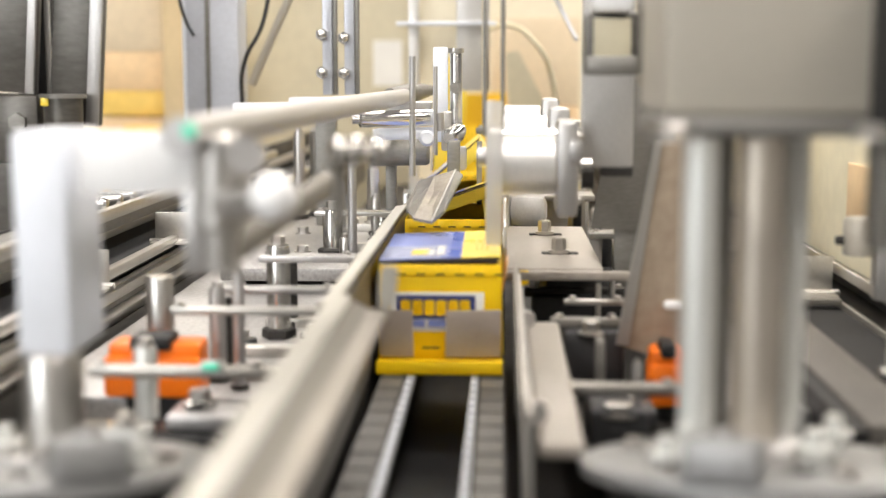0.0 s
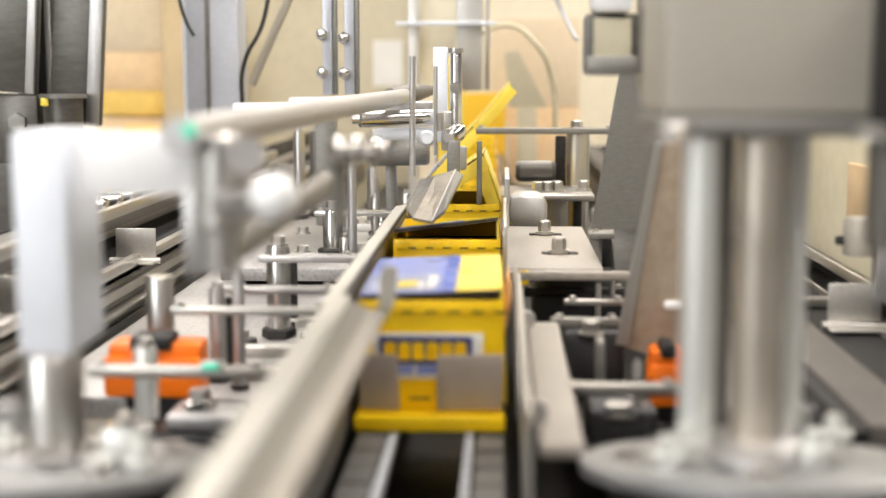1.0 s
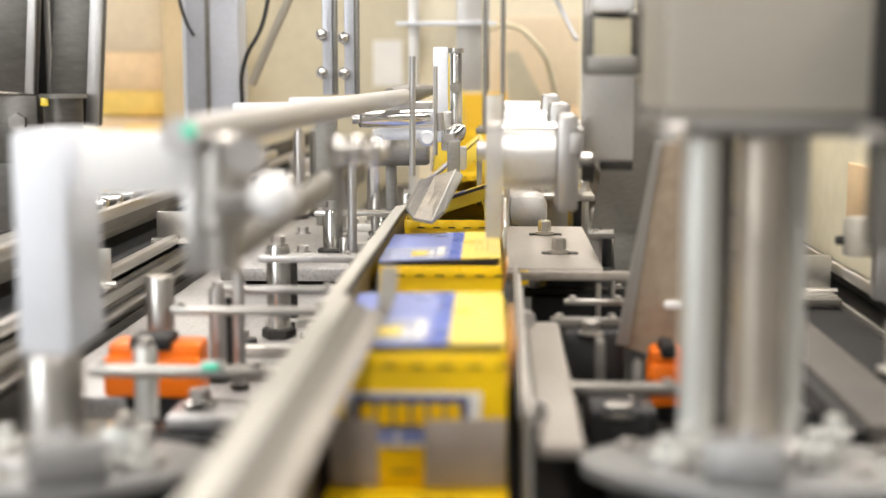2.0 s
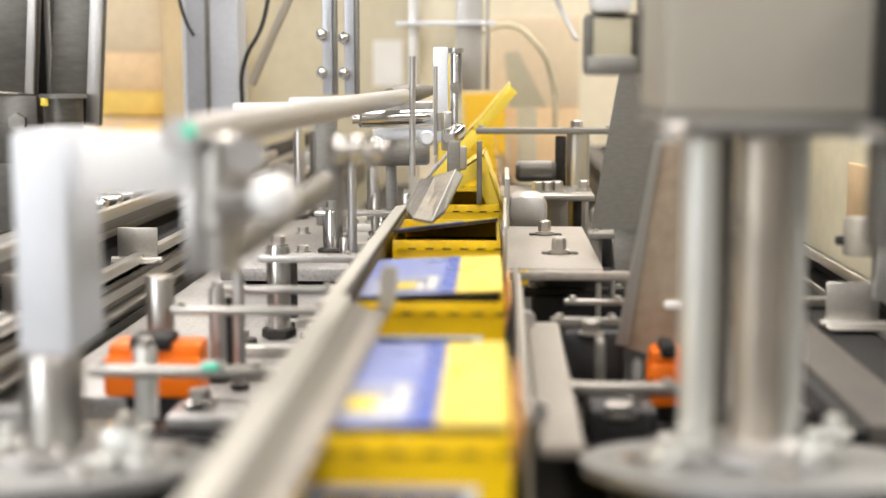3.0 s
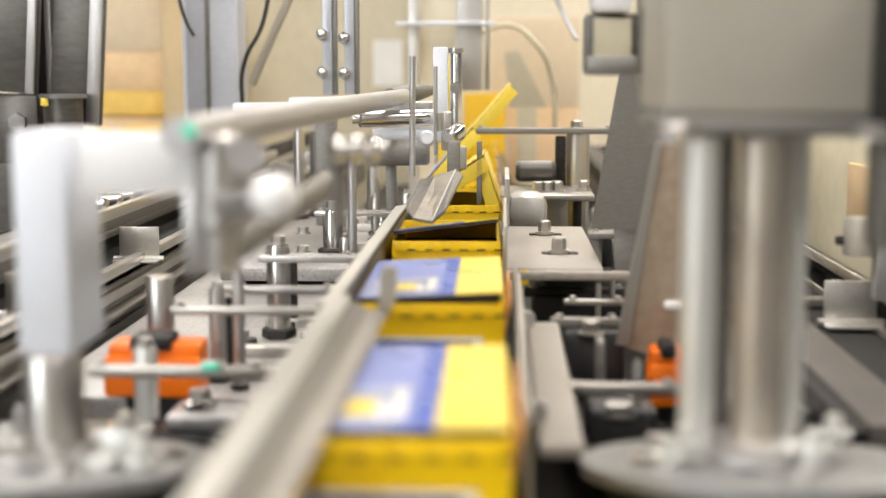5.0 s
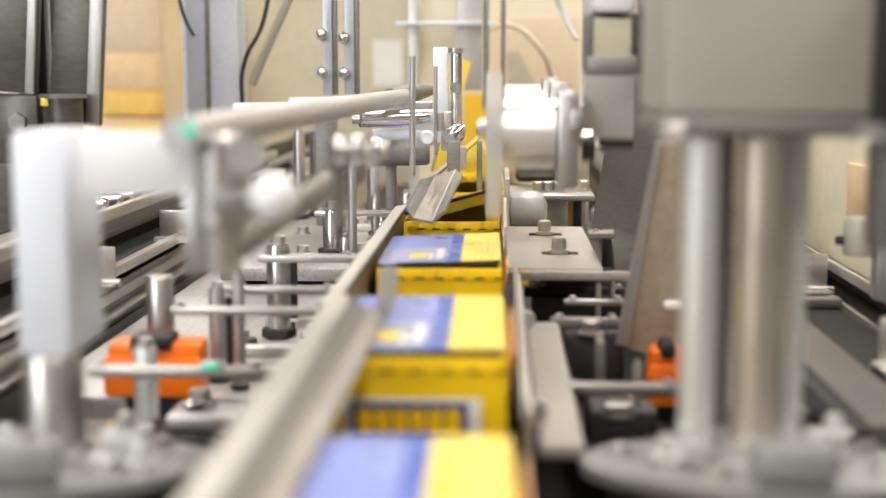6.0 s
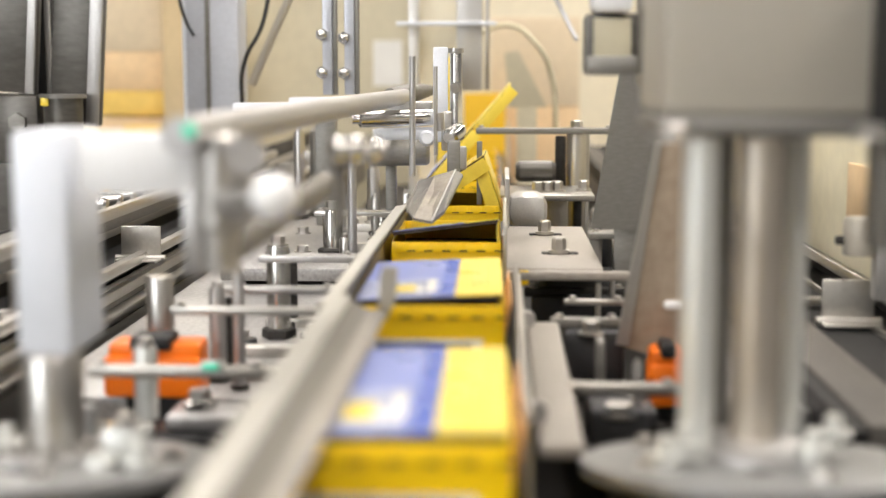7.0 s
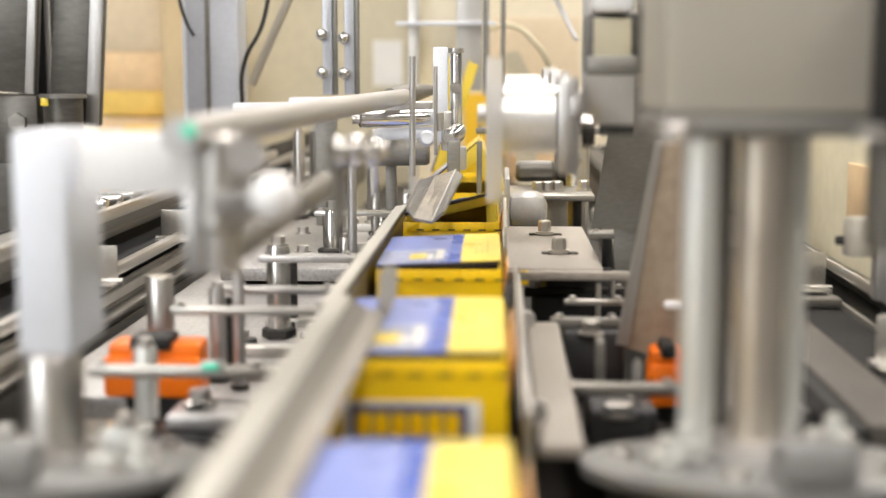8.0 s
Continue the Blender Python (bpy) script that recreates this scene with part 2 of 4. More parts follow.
# ---- hold-down rail over the cartons ----
def hold_down_rail():
    r = thing("hold_down_rail", (0, 0, 0), "bright folded stainless rail over the carton edges", "guide rail")
    # light and shade of the folds are put into the facet colours
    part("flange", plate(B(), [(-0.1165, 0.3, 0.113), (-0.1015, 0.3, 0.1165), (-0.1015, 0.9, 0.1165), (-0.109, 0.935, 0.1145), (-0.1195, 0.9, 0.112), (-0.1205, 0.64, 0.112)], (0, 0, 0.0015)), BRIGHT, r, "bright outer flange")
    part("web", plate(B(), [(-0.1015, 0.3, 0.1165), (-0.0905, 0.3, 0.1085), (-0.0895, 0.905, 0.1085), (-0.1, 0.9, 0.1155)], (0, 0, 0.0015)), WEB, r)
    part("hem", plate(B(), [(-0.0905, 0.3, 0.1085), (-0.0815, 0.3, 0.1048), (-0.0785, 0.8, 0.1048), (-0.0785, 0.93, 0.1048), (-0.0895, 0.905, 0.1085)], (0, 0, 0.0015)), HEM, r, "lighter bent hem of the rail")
    # pale bead draws the highlight along the fold
    part("crease", cy(B(), (-0.1018, 0.3, 0.1175), (-0.1018, 0.9, 0.1175), 0.0009, seg=8), ALU, r)
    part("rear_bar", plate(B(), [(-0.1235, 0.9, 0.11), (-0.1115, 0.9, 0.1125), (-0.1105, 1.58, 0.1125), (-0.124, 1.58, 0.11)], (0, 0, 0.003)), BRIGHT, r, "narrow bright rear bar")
    part("rear_lip", bx(B(), (-0.1106, 1.27, 0.1115), (0.0012, 0.62, 0.0035)), DARK, r, "dark edge below the bar")
    part("tongue", plate(B(), [(-0.0852, 0.92, 0.1002), (-0.0834, 0.92, 0.1324), (-0.0803, 0.92, 0.1379), (-0.071, 0.92, 0.1364), (-0.0726, 0.92, 0.1145), (-0.0789, 0.92, 0.1002)], (0, 0.003, 0)), BRIGHT, r, "upright steel tongue on the rail")
    for y in (0.42, 0.66):
        part("rivet", cy(B(), (-0.112, y, 0.114), (-0.112, y, 0.1165), 0.004, 0.003, seg=16), STEEL, r)


hold_down_rail()


def side_rail():
    r = thing("side_rail", (0, 0, 0), "thin steel side rail beside the carton lane", "guide rail")
    part("rail", bx(B(), (0.0125, 1.0, 0.084), (0.004, 0.52, 0.012), 0.001), MATTE, r)
    part("lower_bar", bx(B(), (0.0365, 0.99, 0.045), (0.028, 0.40, 0.01), 0.003), LIGHT, r, "light worn bar")
    part("side_plate", bx(B(), (0.016, 1.025, 0.032), (0.004, 0.54, 0.09)), SATIN, r)
    for y in (0.83, 1.15):
        part("stud", cy(B(), (0.022, y, 0.06), (0.022, y - 0.008, 0.06), 0.007), ALU, r)


side_rail()


# ---- cartons ----
CW, CH, CD = 0.111, 0.1, 0.2
CX = -0.1085        # left side of the cartons
LEAN = 0.0088       # sideways drift of the cartons per metre, set to fit the camera's view


def carton(open_front):
    """A carton along +y from its lower left front corner; the leading one still has its front flaps open."""
    c = thing("carton", (CX, 3, 0), "yellow printed carton with open grey dust flaps" if open_front else "yellow printed carton with a blue and yellow lid", "carton", "cartons on the chain")
    t = 0.0015
    part("front_panel", bx(B(), (CW / 2, 0.001, CH / 2 - 0.0015), (CW, 0.002, CH - 0.003), 0.0006), YELLOW, c)
    part("back_panel", bx(B(), (CW / 2, CD - 0.001, CH / 2 - 0.0015), (CW, 0.002, CH - 0.003), 0.0006), YELLOW, c)
    part("side_panel", bx(B(), (0.001, CD / 2, CH / 2 - 0.0015), (0.002, CD - 0.0045, CH - 0.003), 0.0006), YELLOW, c)
    part("side_panel", bx(B(), (CW - 0.001, CD / 2, CH / 2 - 0.0015), (0.002, CD - 0.0045, CH - 0.003), 0.0006), YELLOW, c)
    part("bottom_panel", bx(B(), (CW / 2, CD / 2, 0.001), (CW - 0.0045, CD - 0.0045, 0.002)), CARD, c)
    # black sheet paints the shade under the lid; toothed tear edge on the front
    inner = part("inner_shade_sheet", bx(B(), (CW / 2, CD / 2, CH - 0.024), (CW - 0.006, CD - 0.006, 0.0015)), BLACK, c, "black sheet painting the shade inside the carton")
    for i in range(6):
        part("tear_tooth", bx(B(), (0.011 + i * 0.0178, -0.0009, CH - 0.0088), (0.0135, 0.0014, 0.0095), 0.0006, (-7, 0, 0)), YELLOW, c)
        part("perforation_cut", bx(B(), (0.02 + i * 0.0178, -0.0016, CH - 0.0118), (0.0085, 0.001, 0.0014)), UNDER, c)
    lab = part("label", bx(B(), (0.0535, -0.0008, 0.054), (0.0833, 0.001, 0.036), 0.0004), WHITE, c, "white framed label")
    part("label_field", bx(B(), (0.0517, -0.0016, 0.0585), (0.071, 0.001, 0.0215)), NAVY, lab, "dark blue label field")
    for i in range(6):
        part("emblem_block", bx(B(), (0.0245 + i * 0.0107, -0.0022, 0.0583), (0.0092, 0.001, 0.0138), 0.0018), YELLOW, lab)
    for i in range(3):
        part("text_bar", bx(B(), (0.034 + i * 0.0185, -0.0018, 0.0435), (0.0155, 0.001, 0.0065)), BLUE, lab)
    if open_front:
        part("dust_flap", bx(B(), (0.0165, -0.011, 0.036), (0.031, 0.002, 0.044), 0.001, (6, 0, -8)), CARD, c, "raw grey board dust flap")
        part("dust_flap", bx(B(), (0.0855, -0.011, 0.036), (0.05, 0.002, 0.044), 0.001, (6, 0, 6)), CARD, c, "raw grey board dust flap")
        part("front_lip", bx(B(), (CW / 2, -0.014, 0.0065), (CW + 0.002, 0.024, 0.012), 0.0012, (-5, 0, 0)), YELLOW, c, "yellow folded front lip")
    part("finger_cut", bx(B(), (0.047, -0.0008, 0.021), (0.016, 0.0012, 0.0016), 0.0004), UNDER, c, "dark finger cut")
    part("side_flap", bx(B(), (CW + 0.003, CD * 0.52, 0.082), (0.0015, CD * 0.8, 0.03), 0.0005, (0, 9, 0)), FLAP, c, "peach board flap on the side")
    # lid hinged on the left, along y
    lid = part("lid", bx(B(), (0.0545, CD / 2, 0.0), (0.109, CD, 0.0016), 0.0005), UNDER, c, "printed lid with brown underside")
    part("lid_print", bx(B(), (0.037, CD / 2, 0.0012), (0.074, CD - 0.001, 0.0008)), BLUE, lid, "lavender blue glossy print")
    part("lid_print", bx(B(), (0.0915, CD / 2, 0.0012), (0.035, CD - 0.001, 0.0008)), LEMON, lid, "light yellow glossy print")
    part("lid_stripe", bx(B(), (0.068, CD / 2, 0.0017), (0.011, CD - 0.003, 0.0004)), material_blue_deep, lid, "deep blue stripe")
    part("lid_emblem", bx(B(), (0.035, 0.042, 0.0021), (0.015, 0.032, 0.0006), 0.0002), LEMON, lid, "yellow printed block")
    part("lid_band", bx(B(), (0.028, 0.045, 0.0017), (0.054, 0.086, 0.0004)), MIST, lid, "pale grey-blue area of the lid")
    for x, y, w, d in ((0.0545, 0.05, 0.0075, 0.062), (0.046, 0.036, 0.005, 0.034)):
        part("lid_text", bx(B(), (x, y, 0.0023), (w, d, 0.0006)), WHITE, lid, "white unreadable print")
    for x, d in ((0.0875, 0.09), (0.0925, 0.075), (0.0975, 0.085)):
        part("lid_text", bx(B(), (x, 0.09, 0.0018), (0.0022, d, 0.0006)), STRAW, lid, "pale ochre unreadable print")
    part("end_lip", bx(B(), (0.0545, 0, -0.009), (0.105, 0.0014, 0.018), 0.0004), LEMON, lid, "yellow folded lip of the lid")
    # dark strip stands for the shadow gap below the closed lid
    part("lid_edge", bx(B(), (0.0545, 0.0012, -0.0018), (0.107, 0.0012, 0.0022)), UNDER, lid, "dark strip painting the shadow gap under the lid")
    tuck = part("tuck_flap", bx(B(), (0.0455, CD / 2, 0.0), (0.091, CD - 0.012, 0.0014), 0.0005), LEMON, lid, "yellow tuck flap of the lid")
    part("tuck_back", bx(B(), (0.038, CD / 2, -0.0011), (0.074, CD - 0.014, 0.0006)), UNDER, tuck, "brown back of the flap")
    part("tuck_lip", bx(B(), (0.044, 0.0, -0.0085), (0.086, 0.0014, 0.017), 0.0004), LEMON, tuck)
    return c


material_blue_deep = material("deep_blue_print", (0.06, 0.12, 0.5), 0.28, 0, 0.1, 30, 0)
MIST = material("pale_grey_blue_print", (0.42, 0.46, 0.66), 0.28, 0.0, 0.2, 18, 0.0)
CARTONS = [carton(True), carton(False)]
for _ in range(7):
    CARTONS.append(copy_thing(CARTONS[1], pose(CX, 3, 0)))


# ---- presser that closes the lids ----


LIFT = material("worn_lift_profile", (0.62, 0.61, 0.59), 0.36, 0.4, 0.08, 40, 0.04)


def presser():
    """The vertically moving presser; built at its lowest place."""
    o = (0.0188, 1.27, 0.1798)
    p = thing("lid_presser", o, "white-lit steel presser cylinder with hanging press bar", "presser")
    L = lambda dx, dy, dz: (dx, dy, dz)
    part("cylinder", turned(B(), L(-0.03, 0, 0), L(0.031, 0, 0), ((0, 0.028), (0.03, 0.031), (0.97, 0.031), (1, 0.029)), 40), CYLINDER, p)
    for dy, dz in ((0.24, 0.006), (0.52, 0.01)):
        part("rear_cylinder", turned(B(), L(-0.022, dy, dz), L(0.031, dy, dz), ((0, 0.026), (0.03, 0.029), (0.97, 0.029), (1, 0.027)), 40), LIFT, p)
        part("rear_flange", bx(B(), L(0.043, dy, dz - 0.002), (0.022, 0.062, 0.08), 0.004), ALU, p)
    part("carrier_bar", bx(B(), L(0.048, 0.26, 0.012), (0.012, 0.6, 0.02), 0.003), ALU, p)
    part("end_flange", bx(B(), L(0.0405, 0, -0.005), (0.019, 0.062, 0.088), 0.004), ALU, p)
    part("end_cap", cy(B(), L(-0.042, 0, 0.004), L(-0.03, 0, 0.004), 0.009), ALU, p)
    part("rod", cy(B(), L(0.05, 0, -0.004), L(0.064, 0, -0.004), 0.008), CHROME, p)
    part("rod_nut", cy(B(), L(0.055, 0, -0.014), L(0.066, 0, -0.014), 0.011, seg=6), DARK, p)
    part("lift_column", bx(B(), L(0.0785, 0.012, 0.31), (0.047, 0.03, 0.63), 0.003), LIFT, p)
    part("carriage", bx(B(), L(0.134, 0.045, 0.235), (0.076, 0.07, 0.04), 0.003), ALU, p, "carriage that slides on the mast")
    part("column_underside", bx(B(), L(0.087, 0.012, -0.009), (0.03, 0.028, 0.009), 0.002), DARK, p, "dark underside of the lift column")
    part("press_bar", bx(B(), L(-0.0262, -0.037, -0.008), (0.015, 0.005, 0.13), 0.001), FROST, p, "clear acrylic press bar")
    part("guide_rod", cy(B(), L(-0.0354, -0.01, 0.024), L(-0.0354, -0.01, 0.2), 0.002), DULL, p)
    part("guide_rod", cy(B(), L(-0.0189, -0.01, 0.024), L(-0.0189, -0.01, 0.2), 0.002), DULL, p)
    part("tie_rod", cy(B(), L(-0.03, -0.024, 0.027), L(0.032, -0.024, 0.027), 0.003), CHROME, p)
    for dz in (0.024, -0.034):
        bolt(p, L(0.05, -0.02, dz), 0.004, 0.004, up="x")
    return p, Vector(o)


PRESSER, PRESS_AT = presser()
pm = thing("presser_mast", (0.2, 1.34, -0.02), "dull steel guide mast of the presser", "mast")
part("mast", bx(B(), (0, 0, 0.4), (0.02, 0.02, 0.84), 0.002), DULL, pm)
part("mast_foot", bx(B(), (0, 0.0, 0.006), (0.05, 0.05, 0.012), 0.002), DULL, pm)


SHAFT = material("ground_drive_shaft", (0.64, 0.58, 0.5), 0.36, 0.8, 0.1, 30, 0.03, (1, 1, 10))
RODS = material("ground_pale_rod", (0.8, 0.81, 0.78), 0.38, 0.6, 0.06, 30, 0.03, (1, 1, 8))


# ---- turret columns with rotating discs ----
SHRINK = 0.8          # turret parts shrink by this towards the camera, to fit its blur
EYE_POINT = Vector((0, 0, 0.27))


def draw_nearer(ob):
    """Shrinks a thing and its place towards the camera; its outline in the view stays."""
    ob.location = EYE_POINT + SHRINK * (Vector(ob.location) - EYE_POINT)
    ob.scale = (SHRINK, SHRINK, SHRINK)
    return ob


TILT = 8.0         # tips the turntables so their discs look flatter from the camera


def disc(name, centre, label, holes):
    d = thing(name, centre, label, "turntable")
    bm = turned(B(), (0, 0, 0.0), (0, 0, 0.012), ((0, 0.125), (0.15, 0.128), (0.85, 0.128), (1, 0.125)), 72)
    part("disc", bm, DISC, d)
    part("drum", cy(B(), (0, 0, -0.05), (0, 0, 0.0), 0.108, seg=64), DARK, d, "dark drum below the disc")
    part("pedestal", cy(B(), (0, 0, -0.187), (0, 0, -0.05), 0.06, seg=40), DARK, d, "dark round pedestal")
    part("hub_ring", turned(B(), (0, 0, 0.012), (0, 0, 0.018), ((0, 0.046), (0.8, 0.046), (1, 0.043)), 48), ALU, d)
    for a in holes:
        part("drilled_hole", cy(B(), (0.063 * math.cos(a), 0.063 * math.sin(a), 0.006), (0.063 * math.cos(a), 0.063 * math.sin(a), 0.0126), 0.009), BLACK, d, "dark drilled hole")
    for i in range(10):
        a = 0.3 + i * math.pi / 5
        bolt(d, (0.037 * math.cos(a), 0.037 * math.sin(a), 0.018), 0.005, 0.005)
    for i in range(5):
        a = 0.8 + i * 1.2566
        bolt(d, (0.098 * math.cos(a), 0.098 * math.sin(a), 0.012), 0.0075, 0.007)
    part("pusher_block", bx(B(), (0.112, 0, 0.026), (0.034, 0.05, 0.028), 0.004), DISC, d, "grey steel pusher block")
    part("pusher_pin", cy(B(), (0.112, 0, 0.04), (0.112, 0, 0.046), 0.009), ALU, d)
    return draw_nearer(d)


DISC_R = disc("turntable", (0.1854, 0.957, -0.0183), "light aluminium rotating disc with bolts and drilled holes", (radians(166), radians(38.6)))
DISC_L = disc("turntable", (-0.3376, 0.957, -0.0241), "light aluminium rotating disc with bolts and drilled holes", (radians(174.5), radians(50)))


def right_column():
    c = thing("drive_column", (0.178, 0.957, 0.012), "steel drive column carrying a grey gearbox", "column")
    o = (0.178, 0.957, 0.012)
    top = 0.2264
    part("shaft", cy(B(), (0.18, 0.957, -0.004), (0.18, 0.957, top), 0.017, seg=48), SHAFT, c, origin=o)
    part("side_rod", cy(B(), (0.1359, 0.94, -0.004), (0.1359, 0.94, top), 0.01208, seg=40), RODS, c, "bright round side rod", origin=o)
    part("side_rod", cy(B(), (0.2116, 0.985, -0.006), (0.2116, 0.985, top), 0.008164, seg=40), RODS, c, "bright round side rod", origin=o)
    part("rear_rod", cy(B(), (0.158, 1.02, -0.008), (0.158, 1.02, top), 0.014), DULL, c, origin=o)
    # rod added only to darken the gap between shaft and side rod
    part("rear_rod", cy(B(), (0.203, 1.03, -0.008), (0.203, 1.03, top), 0.012), DARK, c, "dark rod added to darken the gap by the shaft", origin=o)
    part("flange", bx(B(), (0.1937, 1.0, top + 0.006), (0.1773, 0.15, 0.0135), 0.003), DULL, c, "steel mounting flange", origin=o)
    part("gearbox", bx(B(), (0.18, 1.012, top + 0.0135 + 0.075), (0.1434, 0.16, 0.15), 0.006), GREY, c, "plain grey enamelled gearbox", origin=o)
    part("collar", turned(B(), (0.1765, 0.957, -0.004), (0.1765, 0.957, 0.012), ((0, 0.04), (0.7, 0.04), (1, 0.03)), 40), ALU, c, origin=o)
    bolt(c, (0.1129, 0.9, 0.2256), 0.011, 0.008, origin=o)
    bolt(c, (0.2408, 0.9, 0.2259), 0.011, 0.008, origin=o)
    part("side_cover", bx(B(), (0.2576, 0.93, 0.2831), (0.022, 0.1, 0.1), 0.004), BLACK, c, "black cover beside the gearbox", origin=o)
    part("hanger", bx(B(), (0.2679, 0.98, 0.1883), (0.012, 0.03, 0.09), 0.003), DULL, c, origin=o)
    for px, py in ((0.1277, 0.93), (0.2142, 0.92), (0.2372, 0.96), (0.1117, 0.9)):
        part("foot_screw", turned(B(), (px, py, 0.001), (px, py, 0.026), ((0, 0.0095), (0.4, 0.0095), (0.42, 0.013), (0.55, 0.013), (0.57, 0.0065), (1, 0.006)), 24), RODS, c, origin=o)
    draw_nearer(c)


right_column()


def left_column():
    o = (-0.325, 0.957, 0.012)
    c = thing("support_column", o, "pale square aluminium column with a horizontal clamp arm", "column")
    mid, top = 0.06781, 0.2272
    part("column_bar", bx(B(), (-0.3257, 0.985, (mid + top) / 2), (0.03896, 0.085, top - mid), 0.004), PALE, c, origin=o)
    part("round_foot", turned(B(), (-0.326, 0.957, -0.012), (-0.326, 0.957, mid), ((0, 0.022), (0.96, 0.022), (1, 0.02)), 40), STEEL, c, "turned steel foot", origin=o)
    part("clamp_arm", bx(B(), (-0.2521, 0.95, 0.2057), (0.08071, 0.04, 0.04252), 0.003), ENAMEL, c, "thick pale clamp arm", origin=o)
    part("clamp_head", turned(B(), (-0.1946, 0.93, 0.1318), (-0.1926, 0.93, 0.2277), ((0, 0.013), (0.3, 0.014), (0.33, 0.018), (0.97, 0.018), (1, 0.015)), 40), STEEL, c, "round steel clamp head", origin=o)
    part("clamp_rim", bx(B(), (-0.2128, 0.94, 0.1582), (0.014, 0.03, 0.06), 0.003), ALU, c, origin=o)
    # white enamel stands for the blown-out highlight on the polished knob
    part("clamp_knob", ball(B(), (-0.1489, 0.88, 0.1878), 0.01605), ENAMEL, c, "round clamp knob, white for its highlight", origin=o)
    part("knob_stem", cy(B(), (-0.1884, 0.92, 0.1781), (-0.1513, 0.885, 0.1866), 0.012), STEEL, c, origin=o)
    part("link_rod", cy(B(), (-0.1931, 0.93, 0.1456), (-0.1636, 1.25, 0.1666), 0.013, 0.011), WEB, c, "dull link rod", origin=o)
    part("round_boss", cy(B(), (-0.1704, 0.9, 0.2141), (-0.1761, 0.93, 0.2123), 0.013), ALU, c, origin=o)
    part("foot_bracket", bx(B(), (-0.2656, 0.93, 0.007), (0.03, 0.02, 0.026), 0.003), RODS, c, origin=o)
    part("foot_bracket", bx(B(), (-0.2751, 0.9, 0.0), (0.018, 0.018, 0.014), 0.003), RODS, c, origin=o)
    bolt(c, (-0.2656, 0.93, 0.02), 0.008, 0.007, origin=o)
    for q in ((-0.2495, 0.905), (-0.3593, 0.95)):
        part("foot_screw", turned(B(), (q[0], q[1], -0.008), (q[0], q[1], 0.014), ((0, 0.0095), (0.4, 0.0095), (0.42, 0.012), (0.55, 0.012), (0.57, 0.0065), (1, 0.006)), 24), RODS, c, origin=o)
    draw_nearer(c)


left_column()


def long_tube():
    t = thing("support_tube", (0, 0, 0), "pale round tube running along the machine", "tube")
    part("tube", cy(B(), (-0.1715, 0.72, 0.2358), (-0.1314, 1.9, 0.235), 0.0102, 0.0105, 32), ALU, t)
    part("tube_clamp", turned(B(), (-0.15, 1.82, 0.2357), (-0.1042, 1.95, 0.2421), ((0, 0.011), (0.5, 0.013), (0.6, 0.013), (1, 0.008)), 24), DULL, t)
    part("indicator", ball(B(), (-0.1658, 0.7176, 0.2382), 0.004), GREEN, t, "green indicator lamp")


long_tube()


# ---- optical sensors ----
def sensor(where, w, h, label):
    o = tuple(where)
    s = thing("optical_sensor", o, label, "sensor", "optical sensors")
    part("body", bx(B(), (0, 0, -h * 0.2), (w, 0.04, h * 0.72), 0.004), ORANGE, s, "orange plastic housing")
    part("shoulder", bx(B(), (w * 0.02, 0.002, h * 0.2), (w * 0.95, 0.036, h * 0.36), 0.004), ORANGE, s, "orange plastic housing")
    part("cap", bx(B(), (0, -0.006, h * 0.4), (w * 0.42, 0.034, h * 0.24), 0.003), BLACK, s, "black cap")
    part("lower_body", bx(B(), (w * 0.1, 0.004, -h * 0.8), (w * 0.8, 0.03, h * 0.62), 0.003), BLACK, s, "black lower housing")
    return s


sensor((-0.2832, 1.09, 0.0324), 0.0795, 0.04743, "orange and black optical sensor on a post")
sensor((0.1376, 1.13, 0.0205), 0.02903, 0.05058, "small orange and black optical sensor behind the column")


def upright(x, y, z0, z1, r, mat, label="turned steel stand-off post on the bed", capped=True, collar=True):
    o = (x, y, z0)
    p = thing("standoff_post", o, label, "post", "stand-off posts")
    part("post", turned(B(), (0, 0, 0), (0, 0, z1 - z0), ((0, r), (0.96, r), (1, r * 0.9)), 32), mat, p)
    if collar:
        part("foot_nut", turned(B(), (0, 0, 0.0005), (0, 0, r * 0.9), ((0, r * 1.5), (0.8, r * 1.5), (1, r * 1.3)), 6), DARK, p)
    if capped:
        bolt(p, (0, 0, z1 - z0), r * 0.62, r * 0.7)
    return p


def crossbar(x0, x1, px, y, thick, depth, mat, label="thin bright steel cross bar", slot=False):
    """A flat bar along x at height px."""
    c = thing("cross_bar", ((x0 + x1) / 2, y, px), label, "bar", "cross bars")
    part("bar", bx(B(), (0, 0, 0), (abs(x1 - x0), depth, thick), min(thick, depth) * 0.2), mat, c)
    for e in (x0 + 0.008, x1 - 0.008):
        bolt(c, (e - (x0 + x1) / 2, 0, thick / 2), 0.0035, 0.003)
    return c


# posts and bars on the near side of the lane
upright(-0.2264, 1.36, 0.0, 0.0946, 0.01184, CHROME)
upright(-0.2244, 1.42, 0.0, 0.07547, 0.008239, DARK, "dark stand-off post behind a bright one", False)
upright(-0.2196, 1.75, 0.03, 0.09137, 0.01305, CHROME)
upright(-0.1999, 2.1, 0.03, 0.1187, 0.009573, STEEL)
upright(-0.3291, 2.2, 0.03, 0.1707, 0.009117, STEEL)
upright(-0.3095, 2.24, 0.03, 0.1707, 0.008206, DULL)
upright(-0.2226, 1.13, 0.0, 0.1004, 0.005151, ALU)
upright(-0.2472, 1.16, 0.0, 0.08306, 0.007211, ALU)
